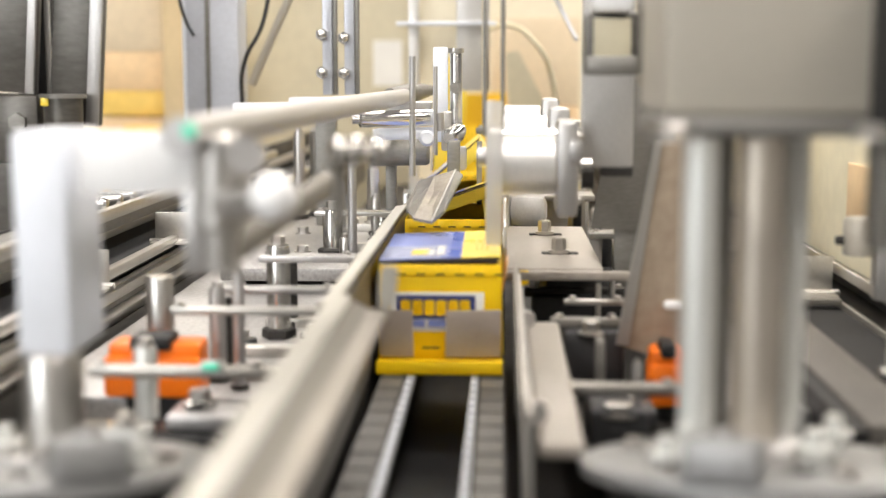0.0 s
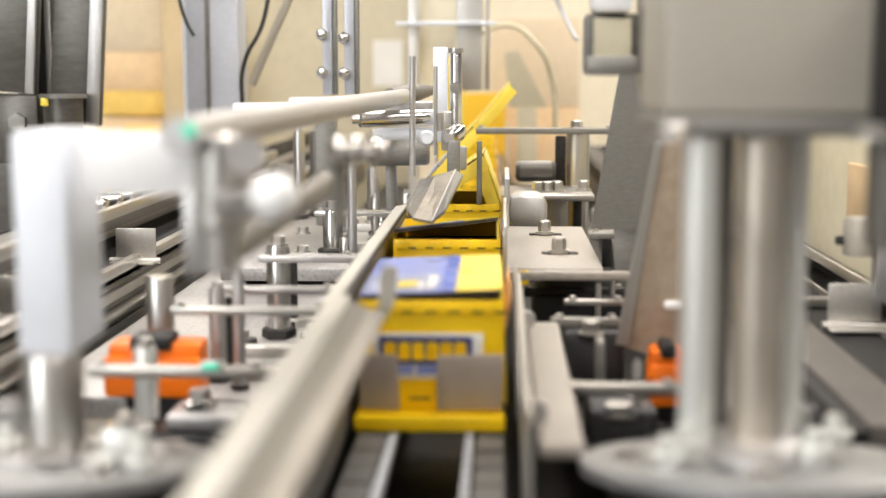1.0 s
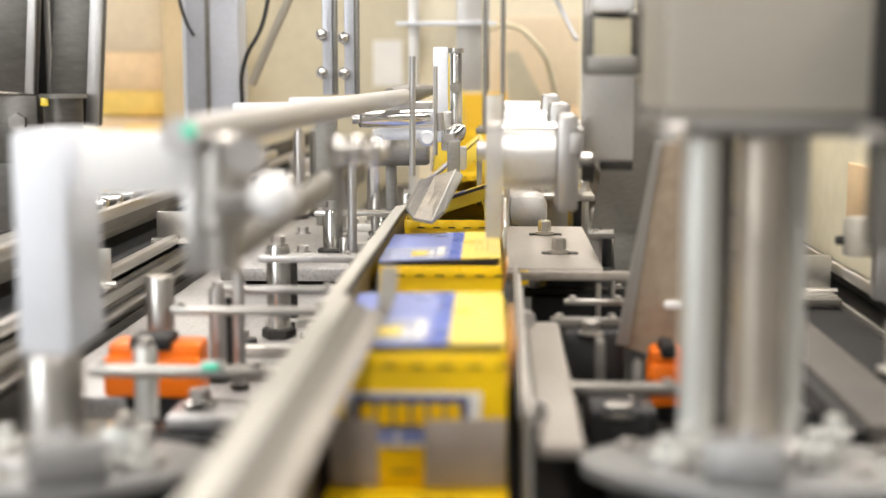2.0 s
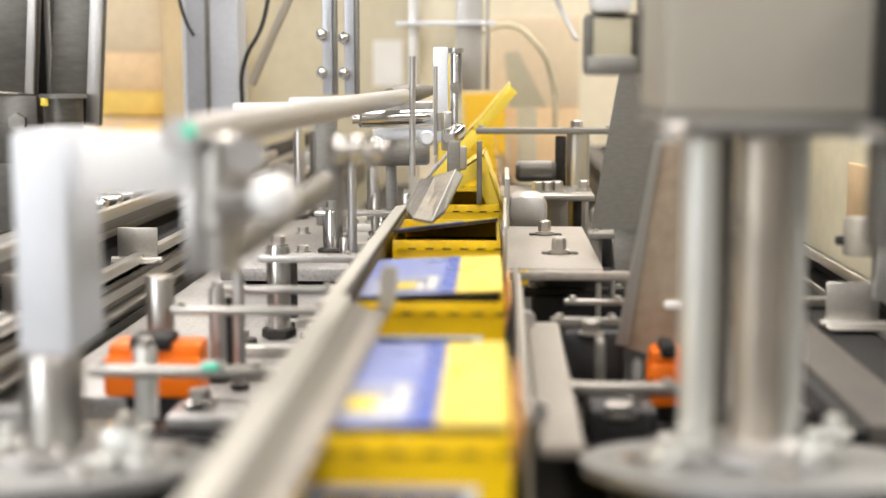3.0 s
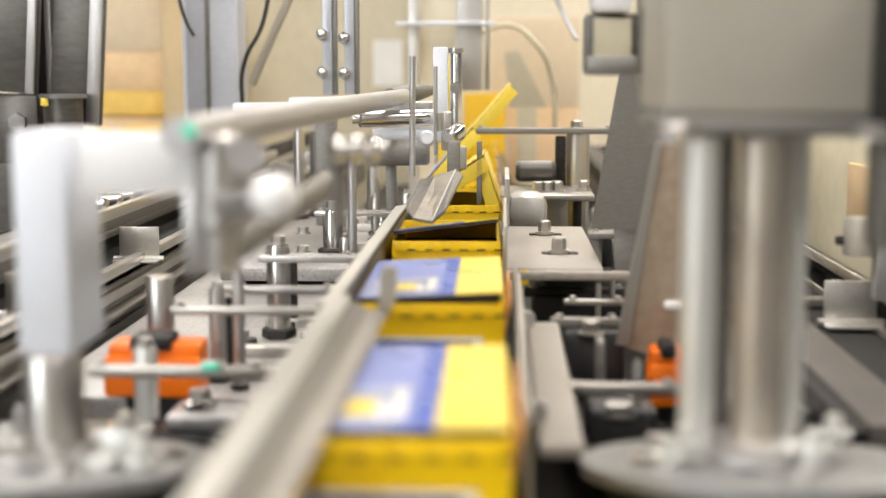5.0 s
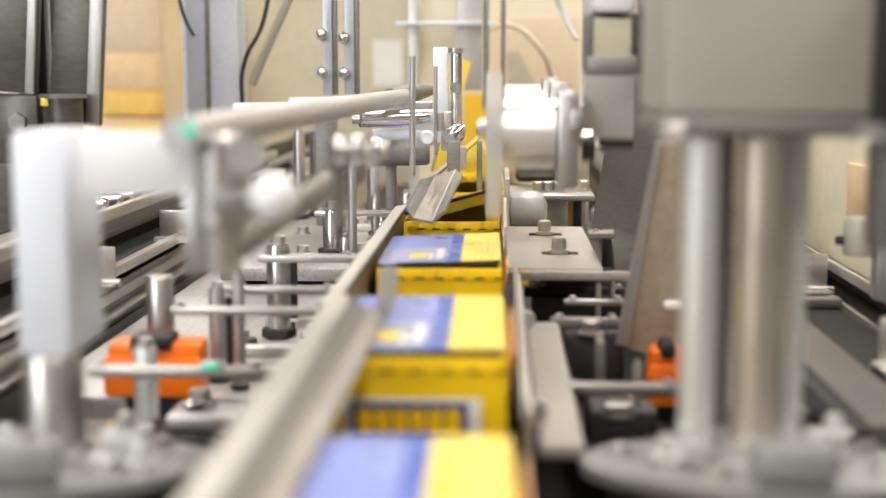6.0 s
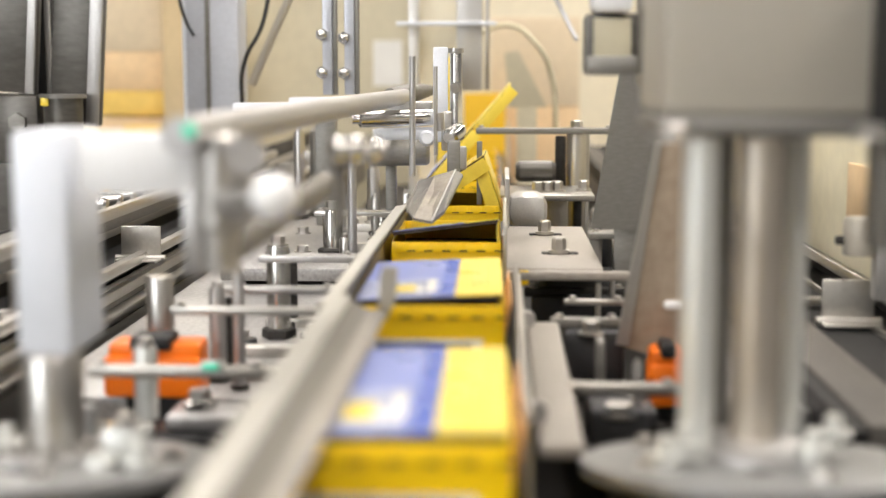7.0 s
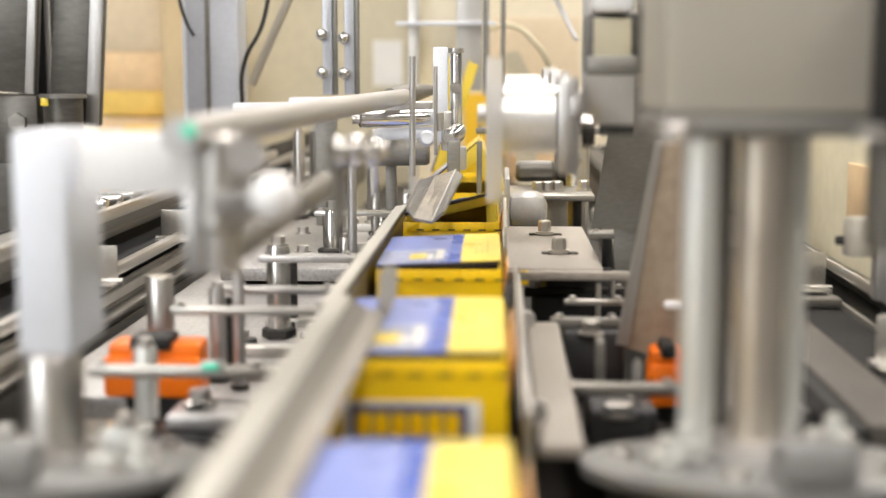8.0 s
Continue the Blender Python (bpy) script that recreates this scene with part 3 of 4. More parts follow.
upright(-0.2466, 1.2, 0.0, 0.06742, 0.005968, DARK, "dark stand-off post behind a bright one", False)
upright(-0.2645, 0.985, 0.012, 0.06576, 0.0088, RODS, collar=False)
upright(-0.2869, 1.12, 0.0474, 0.09902, 0.0115, STEEL, "steel spigot above the orange sensor", False, False)
upright(-0.1661, 1.5, 0.0, 0.193, 0.004973, ALU, "slim flat upright beside the lane", False)
crossbar(-0.2425, -0.1217, 0.08697, 1.75, 0.006, 0.02, STEEL)
crossbar(-0.2437, -0.1472, 0.08254, 1.355, 0.007, 0.024, ALU)
crossbar(-0.2609, -0.1481, 0.07508, 1.2, 0.006, 0.012, ALU)
crossbar(-0.2728, -0.1404, 0.07351, 1.1, 0.007, 0.01, SATIN)
crossbar(-0.3007, -0.1705, 0.05214, 0.966, 0.008, 0.012, SATIN)
lamp = thing("indicator_lamp", (-0.2095, 0.955, 0.058), "small green indicator lamp on a cross bar", "indicator")
part("lens", bx(B(), (0, 0, 0), (0.012, 0.006, 0.005), 0.002), GREEN, lamp)
part("socket", bx(B(), (0, 0.005, 0), (0.015, 0.006, 0.007), 0.001), ALU, lamp)

# raised plate with screws
rp = thing("raised_plate", (-0.225, 1.95, 0), "raised steel plate with screws and washers", "plate")
part("plate", bx(B(), (-0.02, 0.05, 0.022), (0.2, 0.72, 0.016), 0.002), PLATE, rp)
part("support_bar", bx(B(), (-0.02, 0.05, 0.007), (0.16, 0.6, 0.0135), 0.002), DARK, rp)
for x, y in ((-0.04, -0.16), (0.03, -0.2), (0.045, -0.02), (-0.07, 0.05), (0.02, 0.14), (-0.05, 0.24), (0.05, 0.3)):
    bolt(rp, (x, y, 0.03), 0.008, 0.008)
for x, y in ((-0.26, 1.33), (-0.185, 1.5), (-0.19, 1.36), (-0.17, 1.24), (-0.22, 1.18), (-0.3, 1.5), (-0.27, 1.14), (-0.155, 1.14)):
    fb = thing("bed_screw", (x, y, 0), "hexagon screw with black washer on the bed", "screw", "bed screws")
    part("washer", cy(B(), (0, 0, 0), (0, 0, 0.004), 0.016), BLACK, fb)
    bolt(fb, (0, 0, 0.004), 0.0085, 0.008)
nb = thing("nut_bracket", (-0.225, 0.99, 0), "pale plate with a large nut on a black arm", "bracket")
part("arm", bx(B(), (0.0, -0.012, 0.003), (0.07, 0.05, 0.006), 0.002), BLACK, nb, "black arm below the plate")
part("plate", bx(B(), (0.004, 0.0, 0.0125), (0.052, 0.045, 0.012), 0.003), ALU, nb)
part("nut", turned(B(), (0.0, -0.002, 0.0185), (0.0, -0.002, 0.034), ((0, 0.013), (0.45, 0.013), (0.5, 0.009), (1, 0.008)), 6), CHROME, nb, "large bright nut")
part("screw", cy(B(), (-0.034, -0.03, 0.0065), (-0.034, -0.03, 0.014), 0.006), RODS, nb)
# slots in the bed
for x, y, w in ((-0.2, 1.42, 0.1), (-0.2, 1.27, 0.11), (-0.2, 1.17, 0.1)):
    sb = thing("flat_bar", (x, y, 0), "low flat steel bar on the bed", "bar", "low flat bars")
    part("bar", bx(B(), (0, 0, 0.005), (w, 0.02, 0.01), 0.0015), SATIN, sb)


# ---- folding tools over the lane ----
def folding_head():
    h = thing("folding_head", (-0.09, 1.75, 0), "upright bar and polished rods holding the lid folder", "folding head")
    o = (-0.09, 1.75, 0)
    part("upright_bar", bx(B(), (-0.07916, 1.75, (0.2985 + 0.1802) / 2), (0.01886, 0.012, 0.1204), 0.002), PALE, h, origin=o)
    part("round_rod", turned(B(), (-0.0592, 1.74, 0.2037), (-0.0593, 1.74, 0.2934), ((0, 0.008), (0.97, 0.008), (1, 0.007)), 28), CHROME, h, origin=o)
    part("rod_cap", cy(B(), (-0.0593, 1.74, 0.292), (-0.0594, 1.74, 0.2976), 0.0105), STEEL, h, origin=o)
    bolt(h, (-0.0597, 1.73, 0.2481), 0.005, 0.006, origin=o, up="y")
    part("clamp_ball", turned(B(), (-0.0671, 1.72, 0.1846), (-0.0528, 1.74, 0.1965), ((0, 0.009), (0.1, 0.0125), (0.6, 0.0125), (1, 0.008)), 24), CHROME, h, origin=o)
    part("clamp_jaw", bx(B(), (-0.0715, 1.74, 0.1936), (0.012, 0.02, 0.05), 0.003), STEEL, h, origin=o)
    part("clamp_jaw", bx(B(), (-0.0603, 1.75, 0.2004), (0.018, 0.02, 0.012), 0.003), DULL, h, origin=o)
    part("lower_shoe", bx(B(), (-0.0549, 1.72, 0.1604), (0.02, 0.012, 0.03), 0.003), ALU, h, origin=o)
    part("thin_rod", cy(B(), (-0.1052, 1.6, 0.2863), (-0.1057, 1.6, 0.1466), 0.003647), ALU, h, origin=o)
    part("thin_rod", cy(B(), (-0.0822, 1.68, 0.2748), (-0.0822, 1.68, 0.1664), 0.002437), STEEL, h, origin=o)
    part("air_cylinder", turned(B(), (-0.1905, 1.72, 0.2085), (-0.0869, 1.76, 0.2101), ((0, 0.006), (0.08, 0.006), (0.1, 0.0105), (0.95, 0.0105), (1, 0.009)), 28), CHROME, h, "polished air cylinder", origin=o)
    part("air_cylinder", turned(B(), (-0.1663, 1.75, 0.1887), (-0.0883, 1.76, 0.1898), ((0, 0.006), (0.1, 0.008), (1, 0.008)), 28), PALE, h, "pale air cylinder", origin=o)
    part("air_cylinder", turned(B(), (-0.175, 1.8, 0.161), (-0.0963, 1.8, 0.1627), ((0, 0.012), (0.05, 0.017), (0.95, 0.017), (1, 0.014)), 28), DULL, h, "dull dark air cylinder", origin=o)
    part("white_nut", turned(B(), (-0.0938, 1.7, 0.1862), (-0.0927, 1.68, 0.1872), ((0, 0.01), (0.6, 0.01), (1, 0.007)), 20), PALE, h, origin=o)
    part("flat_finger", bx(B(), (-0.02955, 1.76, (0.1797 + 0.09771) / 2), (0.007, 0.004, 0.08169), 0.001), DULL, h, origin=o)
    part("bracket", bx(B(), (-0.1223, 1.8, 0.2235), (0.06, 0.02, 0.012), 0.002), ALU, h, origin=o)
    part("spring", cy(B(), (-0.0764, 1.66, 0.219), (-0.0744, 1.66, 0.1971), 0.005), STEEL, h, origin=o)
    # foot of the post down to the bed
    part("foot", bx(B(), (-0.1494, 1.83, 0.095), (0.014, 0.02, 0.13), 0.002), DULL, h, origin=o)


folding_head()


def plough():
    p = thing("lid_plough", (-0.07, 1.45, 0.15), "bent dull steel plough that turns the lids down", "plough")
    o = (-0.07, 1.45, 0.15)
    far = ((-0.0965, 1.56, 0.1442), (-0.077, 1.555, 0.151), (-0.0535, 1.555, 0.1575), (-0.0453, 1.56, 0.152))
    tip = ((-0.0982, 1.38, 0.1313), (-0.0901, 1.38, 0.1208), (-0.0717, 1.38, 0.1174), (-0.0589, 1.385, 0.1284))
    # outer facets get darker steel, which paints the shading of the bends
    for i, name in enumerate(("left_facet", "blade", "right_facet")):
        part(name, plate(B(), (far[i], far[i + 1], tip[i + 1], tip[i]), (0.0005, 0.001, -0.003)), (DULL, PLOUGH, DULL)[i], p, origin=o)
    part("edge_bead", cy(B(), far[2], tip[2], 0.0012), ALU, p, origin=o)
    part("stem", bx(B(), (-0.0592, 1.66, 0.1608), (0.016, 0.01, 0.05), 0.003), DULL, p, origin=o)


PLOUGH = material("stained_plough_steel", (0.36, 0.32, 0.26), 0.55, 0.3, 0.3, 60, 0.1, second=(0.16, 0.14, 0.12))
plough()


def clamp_group():
    c = thing("clamp_block", (-0.1171, 1.08, 0.2064), "group of shiny clamp rings on a rod", "clamp")
    part("rod", cy(B(), (-0.022, 0.012, -0.008), (0.022, 0.03, 0.0), 0.006), STEEL, c)
    for i, x in enumerate((-0.019, -0.006, 0.009)):
        part("ring", turned(B(), (x, 0, 0.001 * i), (x + 0.008, 0.004, 0), ((0, 0.009), (0.2, 0.0125), (0.8, 0.0125), (1, 0.009)), 24), CHROME, c)
    part("leg", cy(B(), (-0.014, 0.01, -0.01), (-0.014, 0.01, -0.06), 0.005), DULL, c)
    draw_nearer(c)


clamp_group()


# ---- parts on the far side of the lane ----
def slide_plate():
    s = thing("slide_plate", (0.05, 1.49, 0.08), "milled aluminium slide plate with slotted screws", "plate")
    part("plate", bx(B(), (0.0, 0.0, -0.005), (0.097, 0.36, 0.01), 0.0015), LIGHT, s)
    part("front_edge", bx(B(), (0.012, -0.187, -0.006), (0.122, 0.012, 0.009), 0.002), LIGHT, s)
    part("fence", bx(B(), (-0.047, -0.06, 0.022), (0.004, 0.3, 0.044), 0.001), SATIN, s, "upright fence beside the lane")
    part("fence", bx(B(), (-0.044, 0.26, 0.03), (0.006, 0.2, 0.06), 0.001), ALU, s, "upright fence beside the lane")
    for x, y in ((0.0005, 0.095), (0.0105, -0.07)):
        part("slot", bx(B(), (x, y, 0.0004), (0.038, 0.016, 0.001)), DARK, s, "dark slot")
        bolt(s, (x - 0.001, y - 0.003, 0.001), 0.0075, 0.013)
    part("cheek", bx(B(), (-0.018, 0.25, 0.014), (0.05, 0.07, 0.044), 0.014), LIFT, s, "rounded pale cheek")
    part("stand", bx(B(), (0.02, 0.0, -0.05), (0.05, 0.26, 0.08), 0.003), BLACK, s, "black stand below the plate")


slide_plate()


def upper_plate():
    s = thing("upper_plate", (0.05, 1.95, 0.1), "upper steel plate with bolts beside the lane", "plate")
    part("plate", bx(B(), (0.012, 0, -0.004), (0.13, 0.16, 0.008), 0.001), STEEL, s)
    part("leg", bx(B(), (0.03, 0.03, -0.058), (0.03, 0.03, 0.1), 0.002), ALU, s)
    part("leg", bx(B(), (0.06, 0.05, -0.058), (0.012, 0.03, 0.1), 0.002), BLACK, s)
    for x in (0.0, 0.014, 0.028, 0.066):
        bolt(s, (x, -0.03 + x * 0.4, 0), 0.008, 0.012)
    part("roller", turned(B(), (-0.03, 0.1, 0.02), (0.03, 0.1, 0.02), ((0, 0.012), (0.1, 0.016), (0.9, 0.016), (1, 0.012)), 28), BLADE, s)


upper_plate()
upright(0.1107, 2.05, 0.0, 0.1834, 0.0145, STEEL, "steel post carrying a cross bar")
upright(0.0885, 2.08, 0.0, 0.1718, 0.0085, DARK, "dark rod beside a steel post", False)
upright(0.1264, 1.45, 0.0, 0.1019, 0.007812, ALU)
upright(0.116, 1.5, 0.0, 0.09527, 0.005483, BLACK, "black post behind the slide plate", False)
upright(0.1033, 1.02, 0.0, 0.04972, 0.003804, ALU)
crossbar(-0.03936, 0.1643, 0.1813, 2.03, 0.009, 0.02, DULL)
crossbar(0.09156, 0.1456, 0.09765, 1.44, 0.006, 0.03, DULL)
crossbar(0.04031, 0.1302, 0.03805, 0.985, 0.0085, 0.012, SATIN)
crossbar(0.04338, 0.1056, 0.04744, 1.2, 0.0085, 0.014, DULL)
crossbar(0.02317, 0.1253, 0.04887, 1.36, 0.009, 0.014, DARK, "dark steel cross bar")


def side_sheet(name, corners, mat, label, foot):
    s = thing(name, foot, label, "sheet")
    part("sheet", plate(B(), corners, (0.004, 0.006, 0)), mat, s, origin=foot)
    return s


f1 = (0.1175, 1.42, 0.1081)
sh = side_sheet("guard_sheet", [(0.1206, 1.42, 0.2729), (0.1736, 1.42, 0.2786), (0.1774, 1.42, 0.1036), (0.0923, 1.42, 0.1062)], DULL, "slanted grey steel guard sheet", f1)
part("leg", bx(B(), (0.1324, 1.43, 0.0482), (0.03, 0.012, 0.13), 0.002), DULL, sh, origin=f1)
f2 = (0.1264, 1.17, 0.033)
sh = side_sheet("guard_sheet", [(0.134, 1.17, 0.2104), (0.1636, 1.17, 0.2104), (0.168, 1.17, 0.0234), (0.129, 1.17, 0.025), (0.0995, 1.17, 0.0338)], TAN, "slanted brownish steel guard sheet", f2)
part("lug", bx(B(), (0.1465, 1.162, 0.0703), (0.015, 0.012, 0.007), 0.003), ENAMEL, sh, "small white lug", origin=f2)
part("edge_fold", plate(B(), [(0.1296, 1.165, 0.2106), (0.1353, 1.165, 0.2106), (0.1098, 1.165, 0.0339), (0.0991, 1.165, 0.0348)], (0, 0.004, 0)), SATIN, sh, origin=f2)


def motor_block():
    m = thing("drive_motor", (0.07, 1.18, -0.02), "black motor with dark grey housing below the bars", "motor")
    o = (0.07, 1.18, -0.02)
    part("housing", bx(B(), (0.0809, 1.22, 0.0182), (0.055, 0.08, 0.05), 0.006), material_dark, m, origin=o)
    part("base", bx(B(), (0.0878, 1.02, 0.0003), (0.045, 0.06, 0.04), 0.006), material_dark, m, origin=o)
    part("fan_cover", cy(B(), (0.0656, 1.4, 0.0465), (0.1109, 1.42, 0.0436), 0.022), BLACK, m, origin=o)
    part("lower_box", bx(B(), (0.0753, 1.36, 0.0327), (0.09, 0.05, 0.03), 0.004), BLACK, m, origin=o)
    bolt(m, (0.0785, 1.18, 0.0406), 0.008, 0.01, origin=o)
    bolt(m, (0.088, 1, 0.0143), 0.011, 0.008, origin=o)
    bolt(m, (0.0712, 1.375, 0.0581), 0.005, 0.006, origin=o)
    part("yellow_tag", bx(B(), (0.0218, 1.3, 0.0721), (0.009, 0.004, 0.014), 0.001), YELLOW, m, "small yellow tag", origin=o)


material_dark = material("dark_grey_housing", (0.055, 0.055, 0.058), 0.45, 0.2, 0.2, 40, 0.08)
motor_block()


def overhead_clamp():
    o = (0.0935, 1.16, 0.2921)
    c = thing("overhead_clamp", o, "dark steel clamp with bright rounded nut overhead", "clamp")
    part("body", bx(B(), (0, 0.01, 0), (0.05, 0.04, 0.05), 0.004), BLADE, c)
    part("lower_jaw", bx(B(), (-0.004, 0.0, -0.018), (0.042, 0.045, 0.016), 0.003), DULL, c)
    # white enamel cap paints the highlight on top of the clamp
    part("top_cap", bx(B(), (-0.004, -0.004, 0.04), (0.034, 0.04, 0.03), 0.006), ENAMEL, c)
    part("cover_plate", bx(B(), (-0.003, -0.013, 0.004), (0.031, 0.006, 0.034), 0.002), TAUPE, c, "pale olive cover plate")
    part("side_knob", turned(B(), (0.02, -0.005, 0.03), (0.04, -0.005, 0.034), ((0, 0.01), (1, 0.013)), 20), DULL, c)
    part("hanger", bx(B(), (0.03, 0.02, 0.01), (0.02, 0.02, 0.09), 0.003), GREY, c)


overhead_clamp()


# ---- side conveyors with carried tabs ----
BELT = material("black_matt_belt", (0.018, 0.017, 0.016), 0.9, 0.0, 0.3, 90, 0.15)
STRIP = material("worn_conveyor_strip", (0.12, 0.108, 0.094), 0.65, 0.1, 0.3, 25, 0.12, (1, 3, 1), second=(0.06, 0.054, 0.048))


def side_conveyor(x, s, label, rail):
    """s: +1 when the conveyor lies on the far side (+x)."""
    c = thing("side_conveyor", (x, 1.6, 0), label, "conveyor", "side conveyors")
    part("belt", bx(B(), (s * 0.045, -0.1, 0.035), (0.07, 5.6, 0.01), 0.001), RUBBER, c, "dark belt")
    part("inner_rail", bx(B(), (0, -0.1, 0.05), (0.012, 5.6, 0.012), 0.002), rail, c)
    part("middle_rail", bx(B(), (s * 0.006, -0.1, 0.02), (0.01, 5.6, 0.012), 0.002), rail, c)
    part("lower_rail", bx(B(), (0, -0.1, 0.0), (0.016, 5.6, 0.01), 0.002), rail, c)
    part("gap_strip", bx(B(), (s * 0.012, -0.1, 0.01), (0.004, 5.6, 0.05)), DULL, c)
    part("outer_rail", bx(B(), (s * 0.09, -0.1, 0.06), (0.014, 5.6, 0.016), 0.002), SATIN, c)
    # backing sheet added to darken the gaps and hide the boxes behind
    part("dark_backing", bx(B(), (s * 0.103, -0.1, 0.025), (0.006, 5.6, 0.15), 0.001), DARK, c)
    part("beam", bx(B(), (s * 0.05, -0.1, -0.04), (0.1, 5.6, 0.06), 0.004), DULL, c)
    for y in (-2.6, -1.2, 1.0, 2.5):
        part("leg", bx(B(), (s * 0.05, y, -0.485), (0.04, 0.04, 0.83), 0.003), PROFILE, c)
    return c


CONV_L = side_conveyor(-0.43, -1, "long side conveyor with steel rails and dark belt", STEEL)
CONV_R = thing("side_conveyor", (0.29, 1.6, 0), "dark side conveyor with a broad worn guide strip", "conveyor", "side conveyors")
part("guide_strip", bx(B(), (-0.027, 0.99, 0.03), (0.044, 3.42, 0.02), 0.002), STRIP, CONV_R, "broad worn grey strip")
# black strip paints the dark of the gap beside the guide strip
part("gap_strip", bx(B(), (-0.0545, 0.99, 0.018), (0.011, 3.42, 0.036)), BLACK, CONV_R)
part("ledge", bx(B(), (-0.0935, 0.15, 0.01), (0.067, 1.5, 0.02), 0.002), PLATE, CONV_R, "light grey ledge beside the strip")
part("belt", bx(B(), (0.021, -0.1, 0.031), (0.05, 5.6, 0.01), 0.001), BELT, CONV_R, "dark belt")
part("belt_edge", bx(B(), (0.049, -0.1, 0.034), (0.005, 5.6, 0.014), 0.001), WEB, CONV_R)
part("dark_backing", bx(B(), (0.103, -0.1, 0.0), (0.006, 5.6, 0.1), 0.001), DARK, CONV_R)
part("outer_pan", bx(B(), (0.076, -0.1, 0.022), (0.047, 5.6, 0.01), 0.001), BLACK, CONV_R)
part("beam", bx(B(), (0.03, -0.1, -0.04), (0.13, 5.6, 0.08), 0.004), DULL, CONV_R)
for y in (-0.25, 0.3, 0.95):
    part("cross_slat", bx(B(), (-0.002, y, 0.0435), (0.094, 0.02, 0.007), 0.0015), WEB, CONV_R)
for y in (-2.6, -1.2, 1.0, 2.5):
    part("leg", bx(B(), (0.05, y, -0.485), (0.04, 0.04, 0.81), 0.003), PROFILE, CONV_R)
part("roller_rail", bx(B(), (-0.04, -0.1, 0.1), (0.012, 2.6, 0.014), 0.002), STEEL, CONV_L)
part("roller_backing", bx(B(), (-0.07, -0.1, 0.088), (0.03, 2.6, 0.03), 0.002), DULL, CONV_L)
for i in range(18):
    part("roller", turned(B(), (-0.04, i * 0.062, 0.112), (-0.07, i * 0.062, 0.112), ((0, 0.007), (0.1, 0.009), (1, 0.009)), 16), CHROME, CONV_L)
for i in range(9):
    part("bracket", bx(B(), (-0.052, -0.5 + i * -0.1, 0.075), (0.01, 0.02, 0.05), 0.002), ALU, CONV_L)


def carrier_tab(s):
    t = thing("carrier_tab", (0, 0, 0), "bent grey steel tab carried by the side conveyor", "carrier tab", "carrier tabs")
    part("blade", bx(B(), (0, 0, 0.021), (0.048, 0.003, 0.038), 0.0012), SATIN, t)
    part("foot", bx(B(), (0, -0.012, 0.001), (0.052, 0.027, 0.003), 0.001), SATIN, t)
    part("hinge", cy(B(), (-0.03, -0.004, 0.002), (0.03, -0.004, 0.002), 0.004), STEEL, t)
    return t


TABS = []
for s in (-1, 1):
    first = carrier_tab(s)
    row = [first] + [copy_thing(first, pose(0, 0, 0)) for _ in range(9)]
    TABS.append(row)

# cream guard box along the far conveyor
gb = thing("guard_box", (0.40, 1.8, 0.07), "cream enamelled guard box along the conveyor", "guard box")
part("box", bx(B(), (0, 0, 0.1), (0.1, 1.2, 0.2), 0.006), CREAM, gb)
part("amber_panel", bx(B(), (-0.0515, -0.464, 0.081), (0.003, 0.1, 0.055), 0.001), KRAFT, gb, "orange panel on the guard box")
part("rim", bx(B(), (-0.045, 0, -0.006), (0.012, 1.2, 0.012), 0.002), SATIN, gb)
mt = thing("valve_block", (0.3174, 1.22, 0.1239), "grey round valve block with fittings", "valve")
part("body", turned(B(), (0, 0, -0.017), (0, 0, 0.017), ((0, 0.013), (0.1, 0.014), (0.9, 0.014), (1, 0.012)), 28), GREY, mt)
part("fitting", cy(B(), (-0.013, 0, -0.004), (-0.02, 0, -0.004), 0.004), DARK, mt)
part("bracket", bx(B(), (0.022, 0.0, -0.02), (0.016, 0.02, 0.075), 0.002), ALU, mt)
part("screw", cy(B(), (0.018, -0.012, 0.005), (0.018, -0.018, 0.005), 0.005), CHROME, mt)


# ---- frames and boxes behind ----
def back_panel(x0, x1, y0, y1, d, mat, label, name="machine_cabinet", depth=0.02, strip=0.008, lean=0.0):
    """A standing panel between two sides; y0 and y1 are its lower and upper height."""
    c = ((x0 + x1) / 2, d, y0)
    p = thing(name, c, label, "machine cabinet", "machine cabinets behind the bed")
    part("sheet", bx(B(), (0, 0, (y1 - y0) / 2), (abs(x1 - x0), depth, y1 - y0), 0.003), mat, p)
    part("edge_strip", bx(B(), (abs(x1 - x0) / 2 - strip / 2, -depth / 2 - 0.003, (y1 - y0) / 2), (strip, 0.006, y1 - y0), 0.001), ALU, p)
    p.rotation_euler = (0, radians(lean), 0)
    return p


back_panel(-0.9, -0.715, -0.1, 0.236, 2.08, BLADE, "dim steel machine cabinet behind the spindles", strip=0.01)
back_panel(-0.805, -0.6878, 0.2398, 0.5, 2.0, BLADE, "dim steel machine cabinet with a bright edge", strip=0.013, lean=4)
back_panel(-0.7067, -0.6766, -0.1, 0.5, 2.06, BLACK, "narrow black machine cabinet", depth=0.04)
back_panel(-0.675, -0.5994, 0.19, 0.5, 2.02, BLADE, "dim steel machine cabinet with a bright edge", strip=0.019, lean=4)
gp = thing("spindle_block", (-0.6393, 1.97, 0.18), "dull metal spindle block below the panels", "spindle")
part("body", cy(B(), (0, 0, -0.03), (0, 0, 0.05), 0.028), BLADE, gp)
part("collar", cy(B(), (0, 0, 0.05), (0, 0, 0.056), 0.034), DULL, gp)
part("stand", bx(B(), (0, 0.0, -0.08), (0.03, 0.03, 0.12), 0.003), BLADE, gp)
